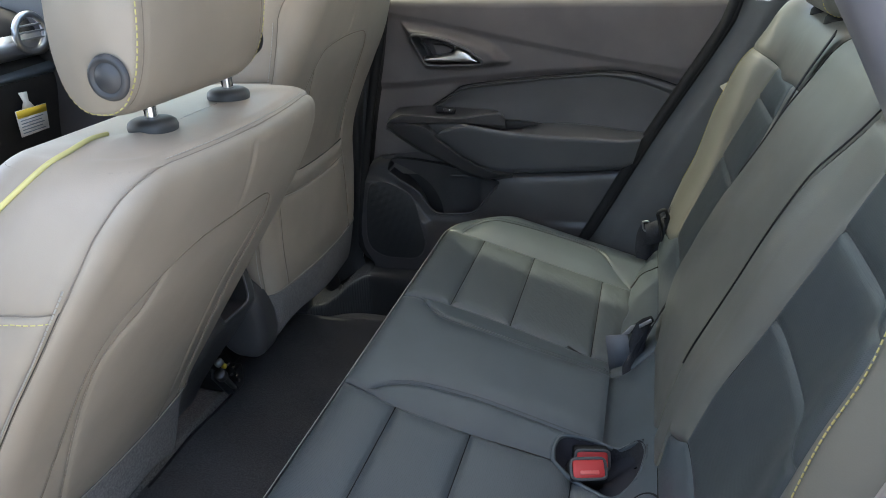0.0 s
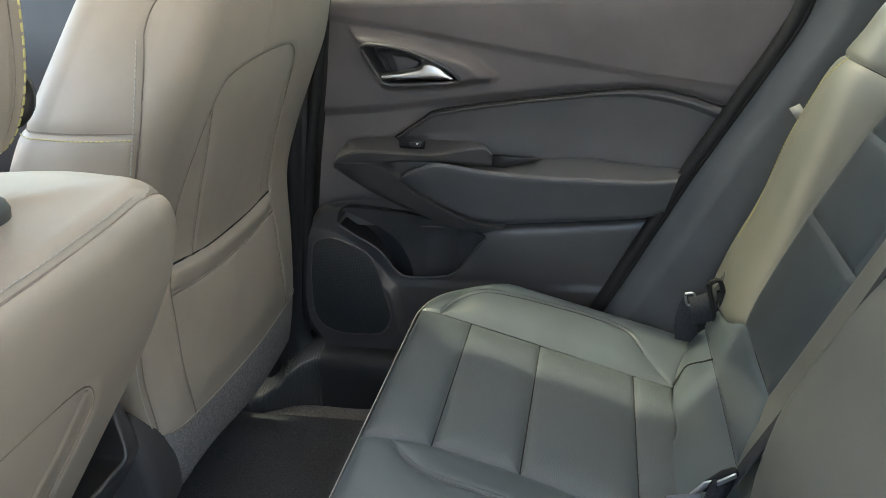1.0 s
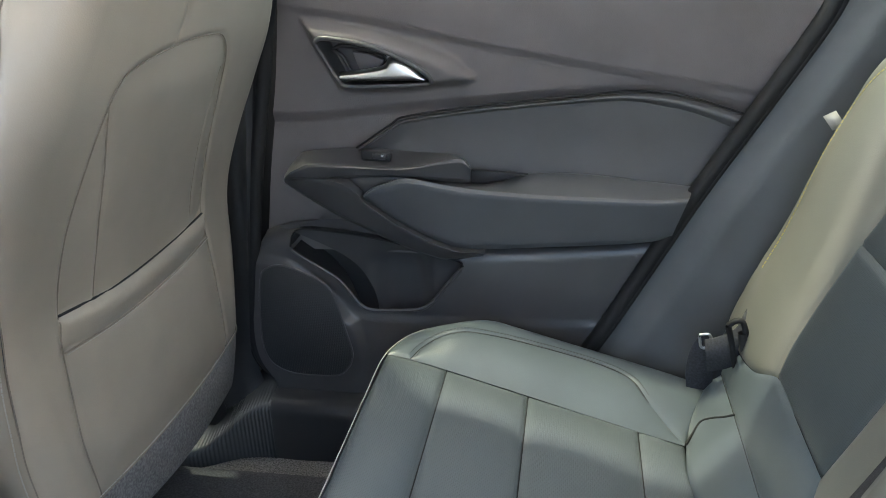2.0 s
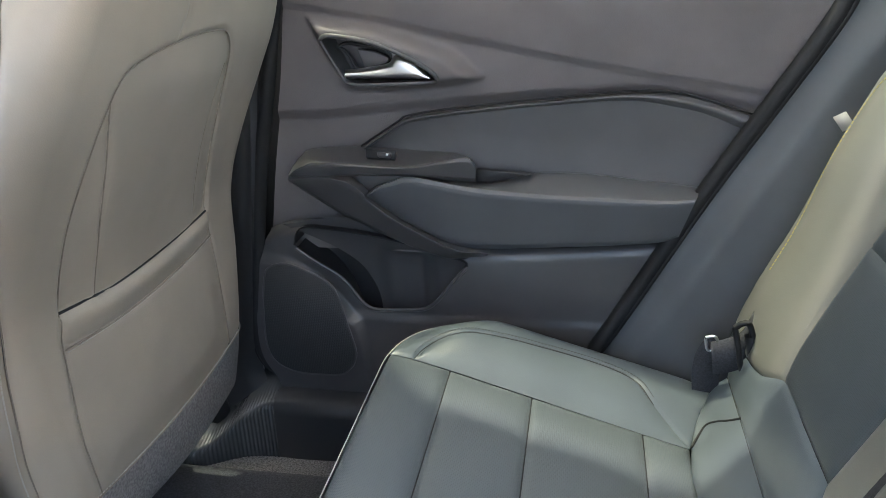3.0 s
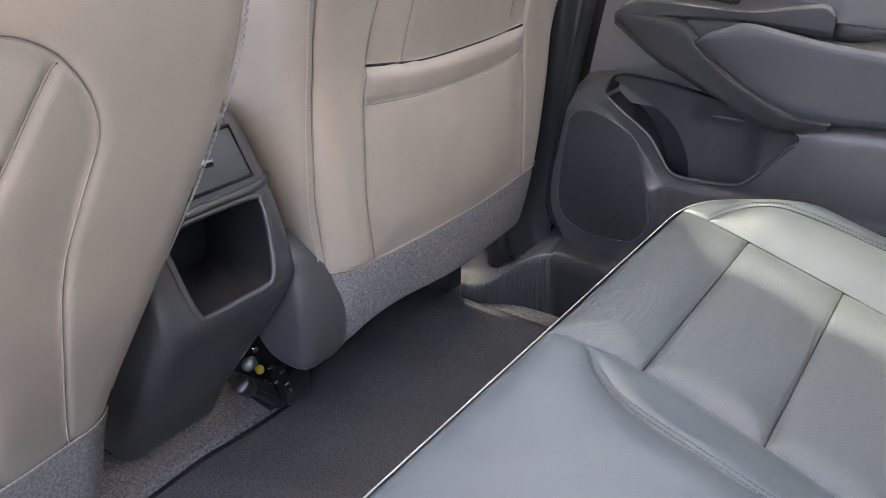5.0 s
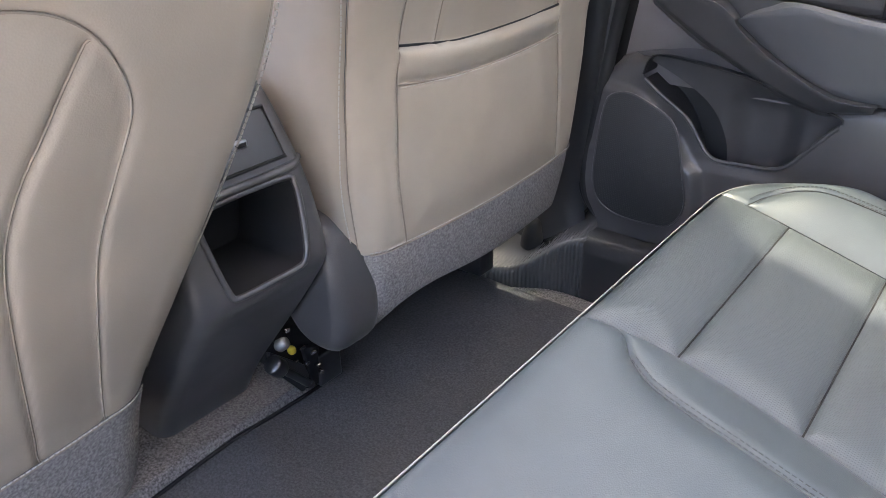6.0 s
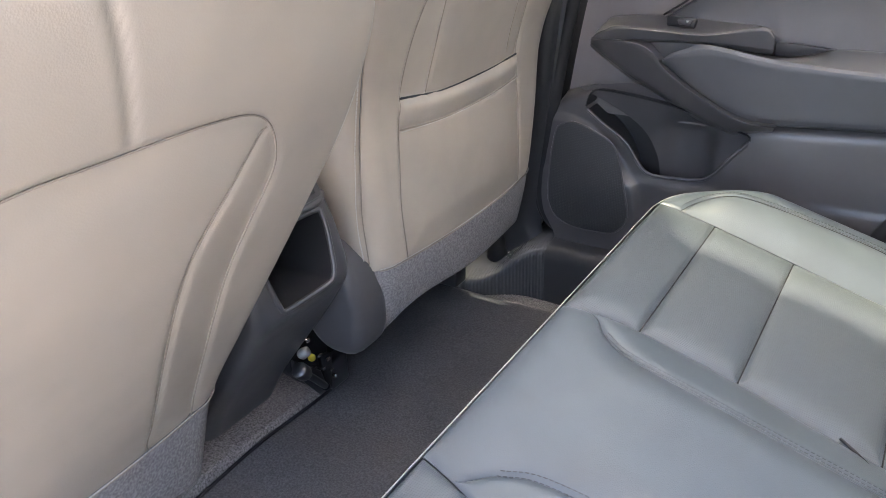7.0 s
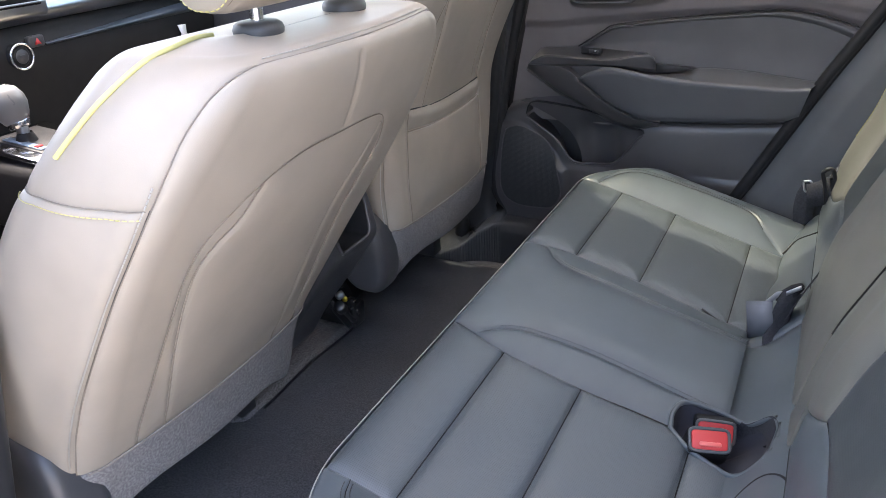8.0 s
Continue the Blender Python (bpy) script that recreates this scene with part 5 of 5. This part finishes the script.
plate = part("socket_panel", prism([Vector(p) for p in sock], (-0.006, 0, 0), 0.002), material("panel_grey", (0.075, 0.078, 0.085), 0.45, vary=0.05), console, "grey socket panel")
part("panel_gap", tube(np.array(sock + sock[:1]), 0.0018, 6), BLACK, plate)
for y in (0.012, -0.016):
    x = float(rear_x(0.462))
    part("usb_port", box(x - 0.004, x + 0.0045, y - 0.008, y + 0.008, 0.4585, 0.4665, 0.0015), SATIN, plate, "silver-rimmed power port")
    part("usb_slot", box(x - 0.003, x + 0.0052, y - 0.006, y + 0.006, 0.4605, 0.4645, 0.0005), BLACK, plate)
part("ledge", tube(smooth_line([(float(rear_x(0.431)) - 0.012, -0.078, 0.431), (float(rear_x(0.431)) + 0.001, -0.055, 0.430), (float(rear_x(0.431)) + 0.002, 0, 0.430), (float(rear_x(0.431)) + 0.001, 0.055, 0.430), (float(rear_x(0.431)) - 0.012, 0.078, 0.431)], 40), 0.0045, 8), PLASTIC, console)
# shift lever and its plate
part("shift_plate", prism([Vector(p) for p in ((-1.03, -0.115, 0.458), (-0.83, -0.115, 0.442), (-0.83, 0.055, 0.442), (-1.03, 0.055, 0.458))], (0, 0, 0.012), 0.004), CHROME, console, "bright chrome shift plate")
part("shift_gate", prism([Vector(p) for p in ((-1.01, -0.085, 0.4685), (-0.86, -0.085, 0.4565), (-0.86, 0.020, 0.4565), (-1.01, 0.020, 0.4685))], (0, 0, 0.002), 0.0008), BIN, console, "black shift gate")
part("indicator", prism([Vector(p) for p in ((-0.985, -0.078, 0.4695), (-0.875, -0.078, 0.4605), (-0.875, -0.060, 0.4605), (-0.985, -0.060, 0.4695))], (0, 0, 0.0015), 0.0005), material("blue_grey_scale", (0.16, 0.22, 0.30), 0.3, vary=0.05), console, "blue-grey gear scale")
part("upper_console", box(-1.2, -0.55, -0.13, 0.11, 0.30, 0.44, 0.02, 3), BLACK, console)
lever = part("shift_lever", tube([(-0.95, -0.05, 0.44), (-0.955, -0.05, 0.49), (-0.965, -0.05, 0.525)], 0.012, 12), SATIN, console, "silver shift lever")
part("knob", lathe([(0, 0.062), (0.014, 0.060), (0.026, 0.052), (0.034, 0.036), (0.035, 0.020), (0.030, 0.002), (0.022, -0.014), (0.016, -0.022)], (-0.962, -0.054, 0.514), (-0.35, 0, 1)), material("knob_grey", (0.16, 0.165, 0.17), 0.28, vary=0.1), lever, "dark grey shift knob")
part("knob_collar", lathe([(0.0175, 0.010), (0.0215, 0.008), (0.0225, 0.0), (0.019, -0.008)], (-0.956, -0.053, 0.498), (-0.35, 0, 1)), CHROME, lever, "chrome collar")
part("boot", lathe([(0.026, 0), (0.022, 0.010), (0.014, 0.03)], (-0.95, -0.05, 0.452)), BLACK, console)
part("red_mark", box(-0.90, -0.888, -0.074, -0.062, 0.4635, 0.4655), RED, console)

# ---- dashboard ----
dash = thing("dashboard", "dark dashboard with silver vents and climate knob", "dashboard")
dz = [(-1.13, 0.30), (-1.12, 0.46), (-1.10, 0.58), (-1.11, 0.63), (-1.14, 0.66), (-1.12, 0.69), (-1.16, 0.755), (-1.30, 0.79), (-1.50, 0.78)]
DD = smooth_line(dz, 40)
part("body", grid_bm(np.array([[(x, y, z) for x, z in DD] for y in np.linspace(-0.70, 0.70, 30)])), BLACK, dash)
bandy = np.linspace(-0.2, 0.69, 24)
loft("silver_band", [np.array([(-1.118, y, 0.652 + 0.01 * abs(y)) for y in bandy]), np.array([(-1.096, y, 0.668 + 0.012 * abs(y)) for y in bandy]), np.array([(-1.100, y, 0.690 + 0.015 * abs(y)) for y in bandy]), np.array([(-1.122, y, 0.708 + 0.015 * abs(y)) for y in bandy])], SATIN, "satin silver dashboard band", 40, 12, dash)
# dashboard ledge; the sheen reflected on it is put into its blue-grey colour
sheen_y = np.linspace(0.155, 0.69, 24)
loft("trim_line", [np.array([(-1.104, y, 0.604 + 0.010 * (y - 0.155)) for y in sheen_y]), np.array([(-1.092, y, 0.608 + 0.030 * (y - 0.155)) for y in sheen_y]), np.array([(-1.108, y, 0.612 + 0.055 * (y - 0.155)) for y in sheen_y])], material("blue_sheen", (0.05, 0.066, 0.085), 0.32, vary=0.05), "glossy dashboard ledge with its sky reflection coloured blue-grey", 40, 10, dash)
vent = part("vent", box(-1.125, -1.088, -0.06, 0.182, 0.664, 0.760, 0.014, 3), SATIN, dash, "silver-framed middle air vent")
part("vent_hole", box(-1.12, -1.085, -0.045, 0.164, 0.690, 0.748, 0.006, 2), BLACK, vent)
for k in range(4):
    part("slat", box(-1.10, -1.080, -0.044, 0.163, 0.696 + 0.014 * k, 0.700 + 0.014 * k, 0.0012), SATIN, vent)
ringv = part("round_vent", tube([(-1.09, 0.627 + 0.050 * math.cos(a), 0.720 + 0.045 * math.sin(a)) for a in np.linspace(0, 2 * math.pi, 40, endpoint=False)], 0.009, 10, closed=True), SATIN, dash, "round silver-ringed end vent")
for k in range(3):
    part("slat", box(-1.10, -1.085, 0.583, 0.671, 0.704 + 0.016 * k, 0.708 + 0.016 * k, 0.001), SATIN, ringv)
knob = part("climate_knob", lathe([(0, 0.02), (0.018, 0.02), (0.024, 0.012), (0.027, 0.0)], (-1.105, 0.083, 0.595), (1, 0, 0)), BLACK, dash, "black climate knob with silver ring")
part("knob_face", lathe([(0, 0.0225), (0.012, 0.0222), (0.015, 0.020)], (-1.105, 0.083, 0.595), (1, 0, 0)), PLASTIC, knob, "charcoal display face")
part("knob_mark", box(-1.0830, -1.0818, 0.077, 0.089, 0.5965, 0.5995), LIGHTER, knob, "grey display mark")
part("ring", tube([(-1.085, 0.083 + 0.026 * math.cos(a), 0.595 + 0.026 * math.sin(a)) for a in np.linspace(0, 2 * math.pi, 36, endpoint=False)], 0.003, 8, closed=True), CHROME, knob)
knob2 = part("climate_knob", lathe([(0, 0.02), (0.015, 0.02), (0.019, 0.012), (0.021, 0.0)], (-1.105, -0.02, 0.572), (1, 0, 0)), BLACK, dash, "black climate knob with silver ring")
part("ring", tube([(-1.085, -0.02 + 0.021 * math.cos(a), 0.572 + 0.021 * math.sin(a)) for a in np.linspace(0, 2 * math.pi, 36, endpoint=False)], 0.003, 8, closed=True), CHROME, knob2)
haz = part("hazard_button", box(-1.105, -1.092, 0.112, 0.150, 0.606, 0.630, 0.003), PLASTIC, dash, "dark hazard button")
part("hazard_mark", prism([Vector(p) for p in ((-1.090, 0.124, 0.612), (-1.090, 0.140, 0.612), (-1.090, 0.132, 0.625))], (-0.003, 0, 0)), RED, haz)
tag = thing("hang_tag", "white card tag with yellow header hanging by a loop", "tag")
part("card", prism([Vector(p) for p in ((-1.085, 0.511, 0.545), (-1.085, 0.616, 0.544), (-1.085, 0.610, 0.481), (-1.085, 0.513, 0.479))], (0.002, 0, 0)), WHITE, tag)
part("header", prism([Vector(p) for p in ((-1.0825, 0.512, 0.5445), (-1.0825, 0.615, 0.5435), (-1.0825, 0.613, 0.525), (-1.0825, 0.5125, 0.526))], (0.001, 0, 0)), TAGY, tag, "yellow header")
part("loop", prism([Vector(p) for p in ((-1.085, 0.534, 0.544), (-1.085, 0.577, 0.544), (-1.086, 0.563, 0.562), (-1.088, 0.566, 0.584), (-1.088, 0.538, 0.586), (-1.086, 0.545, 0.562))], (0.002, 0, 0)), WHITE, tag)
for k in range(5):
    part("printed_line", box(-1.0828, -1.0822, 0.520, 0.598 - 0.008 * (k % 2), 0.486 + 0.0078 * k, 0.4885 + 0.0078 * k), INK, tag)
wheel = thing("steering_wheel", "black steering wheel behind the driver seat", "steering wheel")
part("rim", tube([(-0.88 + 0.06 * math.sin(a), -0.352 + 0.18 * math.cos(a), 0.66 + 0.17 * math.sin(a)) for a in np.linspace(0, 2 * math.pi, 48, endpoint=False)], 0.015, 10, closed=True), BLACK, wheel)
part("hub", box(-0.91, -0.87, -0.42, -0.28, 0.60, 0.72, 0.02, 3), BLACK, wheel)
part("column", tube([(-0.89, -0.352, 0.66), (-1.14, -0.352, 0.60)], 0.035, 12), BLACK, wheel)

# ---- belts, buckles and floor hardware ----
def ribbon(name, pts, width, across, mat, parent, label="", thick=0.0016):
    p = smooth_line(pts, 60)
    a = np.array(across, float)
    a = smooth_line(a, 60) if a.ndim == 2 else np.broadcast_to(a, p.shape)
    a = a / np.linalg.norm(a, axis=1, keepdims=True)
    t = np.gradient(p, axis=0)
    n = np.cross(t, a)
    n /= np.linalg.norm(n, axis=1, keepdims=True)
    ring = [p + a * width * u + n * thick * v for u, v in ((-0.5, -0.5), (0, -0.7), (0.5, -0.5), (0.5, 0.5), (0, 0.7), (-0.5, 0.5))]
    return part(name, grid_bm(np.stack(ring), close_u=True), mat, parent, label)


mid_belt = thing("seat_belt", "black middle lap belt with loose tongue and grey card", "seat belt", "seat belts")
ribbon("webbing", [(0.448, 0.150, 0.262), (0.470, 0.152, 0.320), (0.525, 0.150, 0.445), (0.590, 0.146, 0.610), (0.632, 0.140, 0.715), (0.668, 0.130, 0.790)], 0.034, (0.25, 1, 0.1), BELT, mid_belt)
ribbon("lower_webbing", [(0.452, 0.150, 0.300), (0.440, 0.140, 0.262), (0.432, 0.128, 0.240), (0.436, 0.118, 0.222)], 0.030, [(0.2, 1, 0.3), (0.7, 0.7, 0.2), (1, 0.3, 0.1)], BELT, mid_belt)
part("tongue", prism([Vector(p) for p in ((0.417, 0.136, 0.282), (0.431, 0.136, 0.300), (0.436, 0.136, 0.312), (0.428, 0.136, 0.309), (0.414, 0.136, 0.290))], (0, 0.003, 0), 0.001), SATIN, mid_belt, "silver belt tongue")
part("tongue_edge", prism([Vector(p) for p in ((0.442, 0.134, 0.306), (0.462, 0.134, 0.321), (0.460, 0.134, 0.327), (0.441, 0.134, 0.313))], (0, 0.003, 0), 0.001), SATIN, mid_belt)
part("tongue_grip", prism([Vector(p) for p in ((0.428, 0.139, 0.290), (0.456, 0.139, 0.303), (0.466, 0.139, 0.320), (0.460, 0.139, 0.328), (0.446, 0.139, 0.321), (0.430, 0.139, 0.305))], (0, 0.008, 0), 0.003), BLACK, mid_belt)
ribbon("folded_webbing", [(0.450, 0.140, 0.312), (0.442, 0.137, 0.285), (0.438, 0.136, 0.258), (0.440, 0.135, 0.236)], 0.027, [(0.9, 0.3, -0.3), (1, 0.2, -0.1), (1, 0.25, 0.1)], BELT, mid_belt)
part("card", prism([Vector(p) for p in ((0.388, 0.132, 0.287), (0.424, 0.134, 0.294), (0.432, 0.130, 0.240), (0.397, 0.128, 0.224))], (0.001, 0.002, 0)), material("grey_card", (0.16, 0.17, 0.19), 0.35, vary=0.05), mid_belt, "small grey plastic card")
far_belt = thing("seat_belt", "black folded belt webbing with tongue beside the far backrest", "seat belt", "seat belts")
ribbon("webbing", [(0.447, 0.533, 0.262), (0.444, 0.530, 0.290), (0.446, 0.528, 0.320), (0.456, 0.525, 0.346)], 0.038, [(1, 0.2, -0.25), (1, 0.1, -0.3), (0.95, 0.1, -0.5)], BELT, far_belt)
ribbon("upper_webbing", [(0.446, 0.512, 0.327), (0.466, 0.506, 0.337), (0.488, 0.508, 0.350), (0.500, 0.516, 0.366), (0.512, 0.530, 0.378)], 0.046, [(-0.15, 0.1, 1), (-0.25, 0.1, 1), (-0.5, 0.1, 0.9), (-0.7, 0.1, 0.7)], BELT, far_belt)
part("tongue", tube(smooth_line([(0.466, 0.498, 0.381), (0.474, 0.496, 0.389), (0.484, 0.496, 0.384), (0.498, 0.498, 0.329), (0.494, 0.499, 0.317), (0.482, 0.500, 0.319), (0.474, 0.500, 0.351), (0.466, 0.498, 0.380)], 70), 0.0038, 8), BLACK, far_belt, "black belt tongue loop")
part("tongue_bar", tube([(0.484, 0.497, 0.372), (0.490, 0.497, 0.347), (0.495, 0.498, 0.325)], 0.0062, 10), BIN, far_belt, "black ribbed tongue bar")
part("tongue_plate", tube(smooth_line([(0.437, 0.522, 0.352), (0.449, 0.520, 0.354), (0.453, 0.522, 0.338), (0.442, 0.524, 0.332), (0.437, 0.522, 0.350)], 30), 0.0020, 8), SATIN, far_belt, "silver tongue plate")
part("guide", box(0.460, 0.506, 0.535, 0.562, 0.235, 0.310, 0.008, 3), BLACK, far_belt)
tagl = thing("fabric_label", "small pale woven label on the backrest side seam", "label")
part("label", prism([Vector(p) for p in ((0.568, 0.604, 0.624), (0.582, 0.604, 0.606), (0.594, 0.600, 0.614), (0.580, 0.600, 0.632))], (0.001, 0.001, 0)), PIPING, tagl)


def buckle(m, label):
    ob = thing("belt_buckle", label, "belt buckle", "belt buckles")
    part("casing", box(-0.019, 0.019, -0.030, 0.030, -0.060, 0.016, 0.006, 3), BLACK, ob)
    rim = [(0.0165 * math.copysign(abs(math.cos(a)) ** 0.35, math.cos(a)), 0.0275 * math.copysign(abs(math.sin(a)) ** 0.35, math.sin(a)), 0.0175) for a in np.linspace(0, 2 * math.pi, 40, endpoint=False)]
    part("frame", tube(rim, 0.0026, 8, closed=True), LIGHTER, ob, "grey rim")
    part("button", box(-0.0150, 0.0150, -0.0255, 0.0255, 0.010, 0.0190, 0.003, 3), RED, ob, "red release button")
    # raised band whose paler red paints the highlight on the button
    part("button_ridge", box(0.0030, 0.0095, -0.014, 0.016, 0.0180, 0.0206, 0.0012, 2), material("highlight_red", (0.80, 0.16, 0.14), 0.3, vary=0.05), ob, "raised ridge in paler red for the button's highlight")
    ob.matrix_basis = m @ Matrix.Scale(0.86, 4)
    return ob


def cut_hole(things, outline):
    """Takes out the faces of the parts of things that lie within a plan outline."""
    for ob in [q for th in things for q in th.children_recursive]:
        bm = bmesh.new()
        bm.from_mesh(ob.data)
        c = np.array([f.calc_center_median() for f in bm.faces])
        keep = inside(outline, c[:, 0], c[:, 1])
        bm.faces.ensure_lookup_table()
        bmesh.ops.delete(bm, geom=[bm.faces[i] for i in np.nonzero((keep > 0.0) & (c[:, 2] > 0.15))[0]], context="FACES")
        bm.to_mesh(ob.data)
        bm.free()


def top_of(x, y):
    """Height of the bench upholstery at a place in plan."""
    a = float(cushion(np.array([x, y]))[2]) + 0.004
    return max(a, float(filler(np.array([x, y]))[2]) + 0.006) if x > 0.398 else a


mouth_line = smooth_line([(0.336, -0.162), (0.333, -0.135), (0.342, -0.110), (0.366, -0.101), (0.402, -0.099), (0.448, -0.108), (0.459, -0.134), (0.459, -0.160), (0.450, -0.190), (0.428, -0.204), (0.402, -0.196), (0.366, -0.186), (0.337, -0.164)], 90)[:-1]
cut_hole([bench, fill], mouth_line)
well = thing("buckle_well", "dark cloth-lined pocket for the buckles in the bench", "seat pocket")
lipline = np.array([(x, y, top_of(x, y)) for x, y in mouth_line])
lipline[:, 2] = np.mean([np.roll(lipline[:, 2], k) for k in (-2, -1, 0, 1, 2)], 0)
mid = mouth_line.mean(0)
rings = [lipline]
for k, drop in ((0.97, 0.006), (0.92, 0.022), (0.84, 0.036), (0.70, 0.044), (0.40, 0.047), (0.02, 0.048)):
    ring = lipline.copy()
    ring[:, :2] = mid + (mouth_line - mid) * k
    ring[:, 2] = lipline[:, 2] * k + (1 - k) * lipline[:, 2].mean() - drop
    rings.append(ring)
P = np.stack(rings, 1)
part("lining", grid_bm(np.concatenate([P, P[:1]], 0)), material("pouch_cloth", (0.040, 0.040, 0.050), 0.75, vary=0.15), well, "dark cloth lining")
part("piped_edge", tube(lipline + np.array([0, 0, 0.0005]), 0.0034, 8, closed=True), GREY, well, "rolled leather edge")
flap = smooth_line([(0.416, -0.104), (0.446, -0.108), (0.458, -0.134), (0.458, -0.160), (0.449, -0.188)], 40)
part("stay", grid_bm(np.array([[(x - 0.010 * t, y, top_of(x, y) + 0.006 - 0.03 * t) for t in np.linspace(0, 1, 6)] for x, y in flap])), BELT, well, "stiff black cloth stay")
buckle(pose(0.383, -0.166, 0.238, 0, 38, -75), "black belt buckle with red button sunk in the cushion")
buckle(pose(0.386, -0.124, 0.228, 0, 62, -80), "black belt buckle with red button turned aside")
# another black line for fold shade, on the near side
part("crease", tube(along(filler, [(0.428, -0.252), (0.436, -0.240), (0.449, -0.230), (0.462, -0.232), (0.476, -0.250), (0.488, -0.285)], 40, 0.0062), 0.0016, 6), BLACK, fill, "black line for the shade in a leather fold")
gap = np.array(along(cushion, [(0.322, 0.159), (0.340, 0.148), (0.362, 0.130), (0.392, 0.112)], 40, 0.0012))
part("gap", tube(gap, 0.0016, 8), BLACK, bench, "dark gap beside the middle seat")

hinge = thing("seat_latch", "oily black seat track end with bolts and a yellow cap", "seat hardware")
part("bracket", prism([Vector(p) for p in ((-0.345, 0.062, 0.190), (-0.345, 0.100, 0.222), (-0.345, 0.138, 0.150), (-0.345, 0.130, 0.085), (-0.345, 0.108, 0.090), (-0.345, 0.062, 0.150))], (-0.05, 0, 0), 0.003), BLACK, hinge)
part("plate", prism([Vector(p) for p in ((-0.338, 0.062, 0.172), (-0.338, 0.112, 0.124), (-0.338, 0.122, 0.088), (-0.338, 0.104, 0.086), (-0.338, 0.060, 0.150))], (-0.006, 0, 0), 0.0015), METAL, hinge)
part("ear", prism([Vector(p) for p in ((-0.336, 0.112, 0.150), (-0.336, 0.136, 0.142), (-0.336, 0.130, 0.085), (-0.336, 0.118, 0.088))], (-0.008, 0, 0), 0.0015), BLACK, hinge)
part("rod", tube([(-0.317, 0.052, 0.168), (-0.322, 0.080, 0.136), (-0.326, 0.106, 0.104)], 0.0052, 12), METAL, hinge, "dark steel rod")
part("roller", lathe([(0, 0.011), (0.010, 0.011), (0.0115, 0.008), (0.0115, -0.008), (0.010, -0.011), (0, -0.011)], (-0.317, 0.054, 0.166), (-0.1, 0.63, -0.77), 20), METAL, hinge, "grey steel roller")
part("rod_cap", lathe([(0, 0.004), (0.0058, 0.003), (0.0062, -0.004), (0.0, -0.004)], (-0.326, 0.106, 0.104), (-0.1, 0.63, -0.77), 14), BLACK, hinge)
part("spring", lathe([(0, 0.008), (0.006, 0.008), (0.008, 0.003), (0.008, -0.005), (0.004, -0.009), (0, -0.009)], (-0.333, 0.078, 0.177), (0.5, 0.5, 0.4), 14), material("dull_steel", (0.35, 0.35, 0.34), 0.5, metal=0.7, vary=0.3), hinge, "dull silver spring seat")
part("cap", box(-0.336, -0.326, 0.085, 0.094, 0.158, 0.168, 0.003), TAGY, hinge, "yellow plastic cap")
for y, z, w, hgt in ((0.107, 0.156, 0.009, 0.004), (0.123, 0.140, 0.009, 0.004), (0.112, 0.130, 0.005, 0.005), (0.128, 0.118, 0.006, 0.003), (0.096, 0.142, 0.004, 0.004), (0.133, 0.104, 0.004, 0.006), (0.088, 0.192, 0.006, 0.005)):
    part("bolt", box(-0.338, -0.330, y - w / 2, y + w / 2, z - hgt / 2, z + hgt / 2, 0.001), CHROME, hinge, "bright bolt end")
part("stud", lathe([(0, 0.004), (0.003, 0.003), (0.004, 0), (0.003, -0.003), (0, -0.004)], (-0.331, 0.102, 0.212), (1, 0, 0), 12), CHROME, hinge)

# ---- far rear headrest ----
rest = thing("rear_headrest", "low taupe leather rear headrest on the backrest top", "headrest")
rows = []
for t in np.linspace(-1, 1, 41):
    end = max(0.0, 1 - abs(t) ** 8) ** 0.2
    rows.append([(0.715 + 0.052 * end * math.copysign(abs(math.cos(a)) ** 0.7, math.cos(a)) + 0.01 * math.sin(a), 0.335 + 0.125 * t, 0.872 + 0.075 * (0.85 + 0.15 * end) * end**0.3 * math.copysign(abs(math.sin(a)) ** 0.7, math.sin(a))) for a in np.linspace(0, 2 * math.pi, 40, endpoint=False)])
R = np.array(rows)
part("cushion", grid_bm(np.transpose(R, (1, 0, 2)), close_u=True), SHADED_TAUPE, rest)
for k in (4, 36):
    stitches("stitching", np.vstack([R[k], R[k][:1]]), PALE, rest, 0.006, 0.0009)
for y in (0.275, 0.395):
    part("post", tube([(0.70, y, 0.77), (0.705, y, 0.80), (0.71, y, 0.83)], 0.006, 12), CHROME, rest, "chrome post")
    part("collar", lathe([(0.0, 0.012), (0.016, 0.011), (0.020, 0.006), (0.021, -0.004)], (0.70, y, 0.788)), BLACK, rest, "black collar")
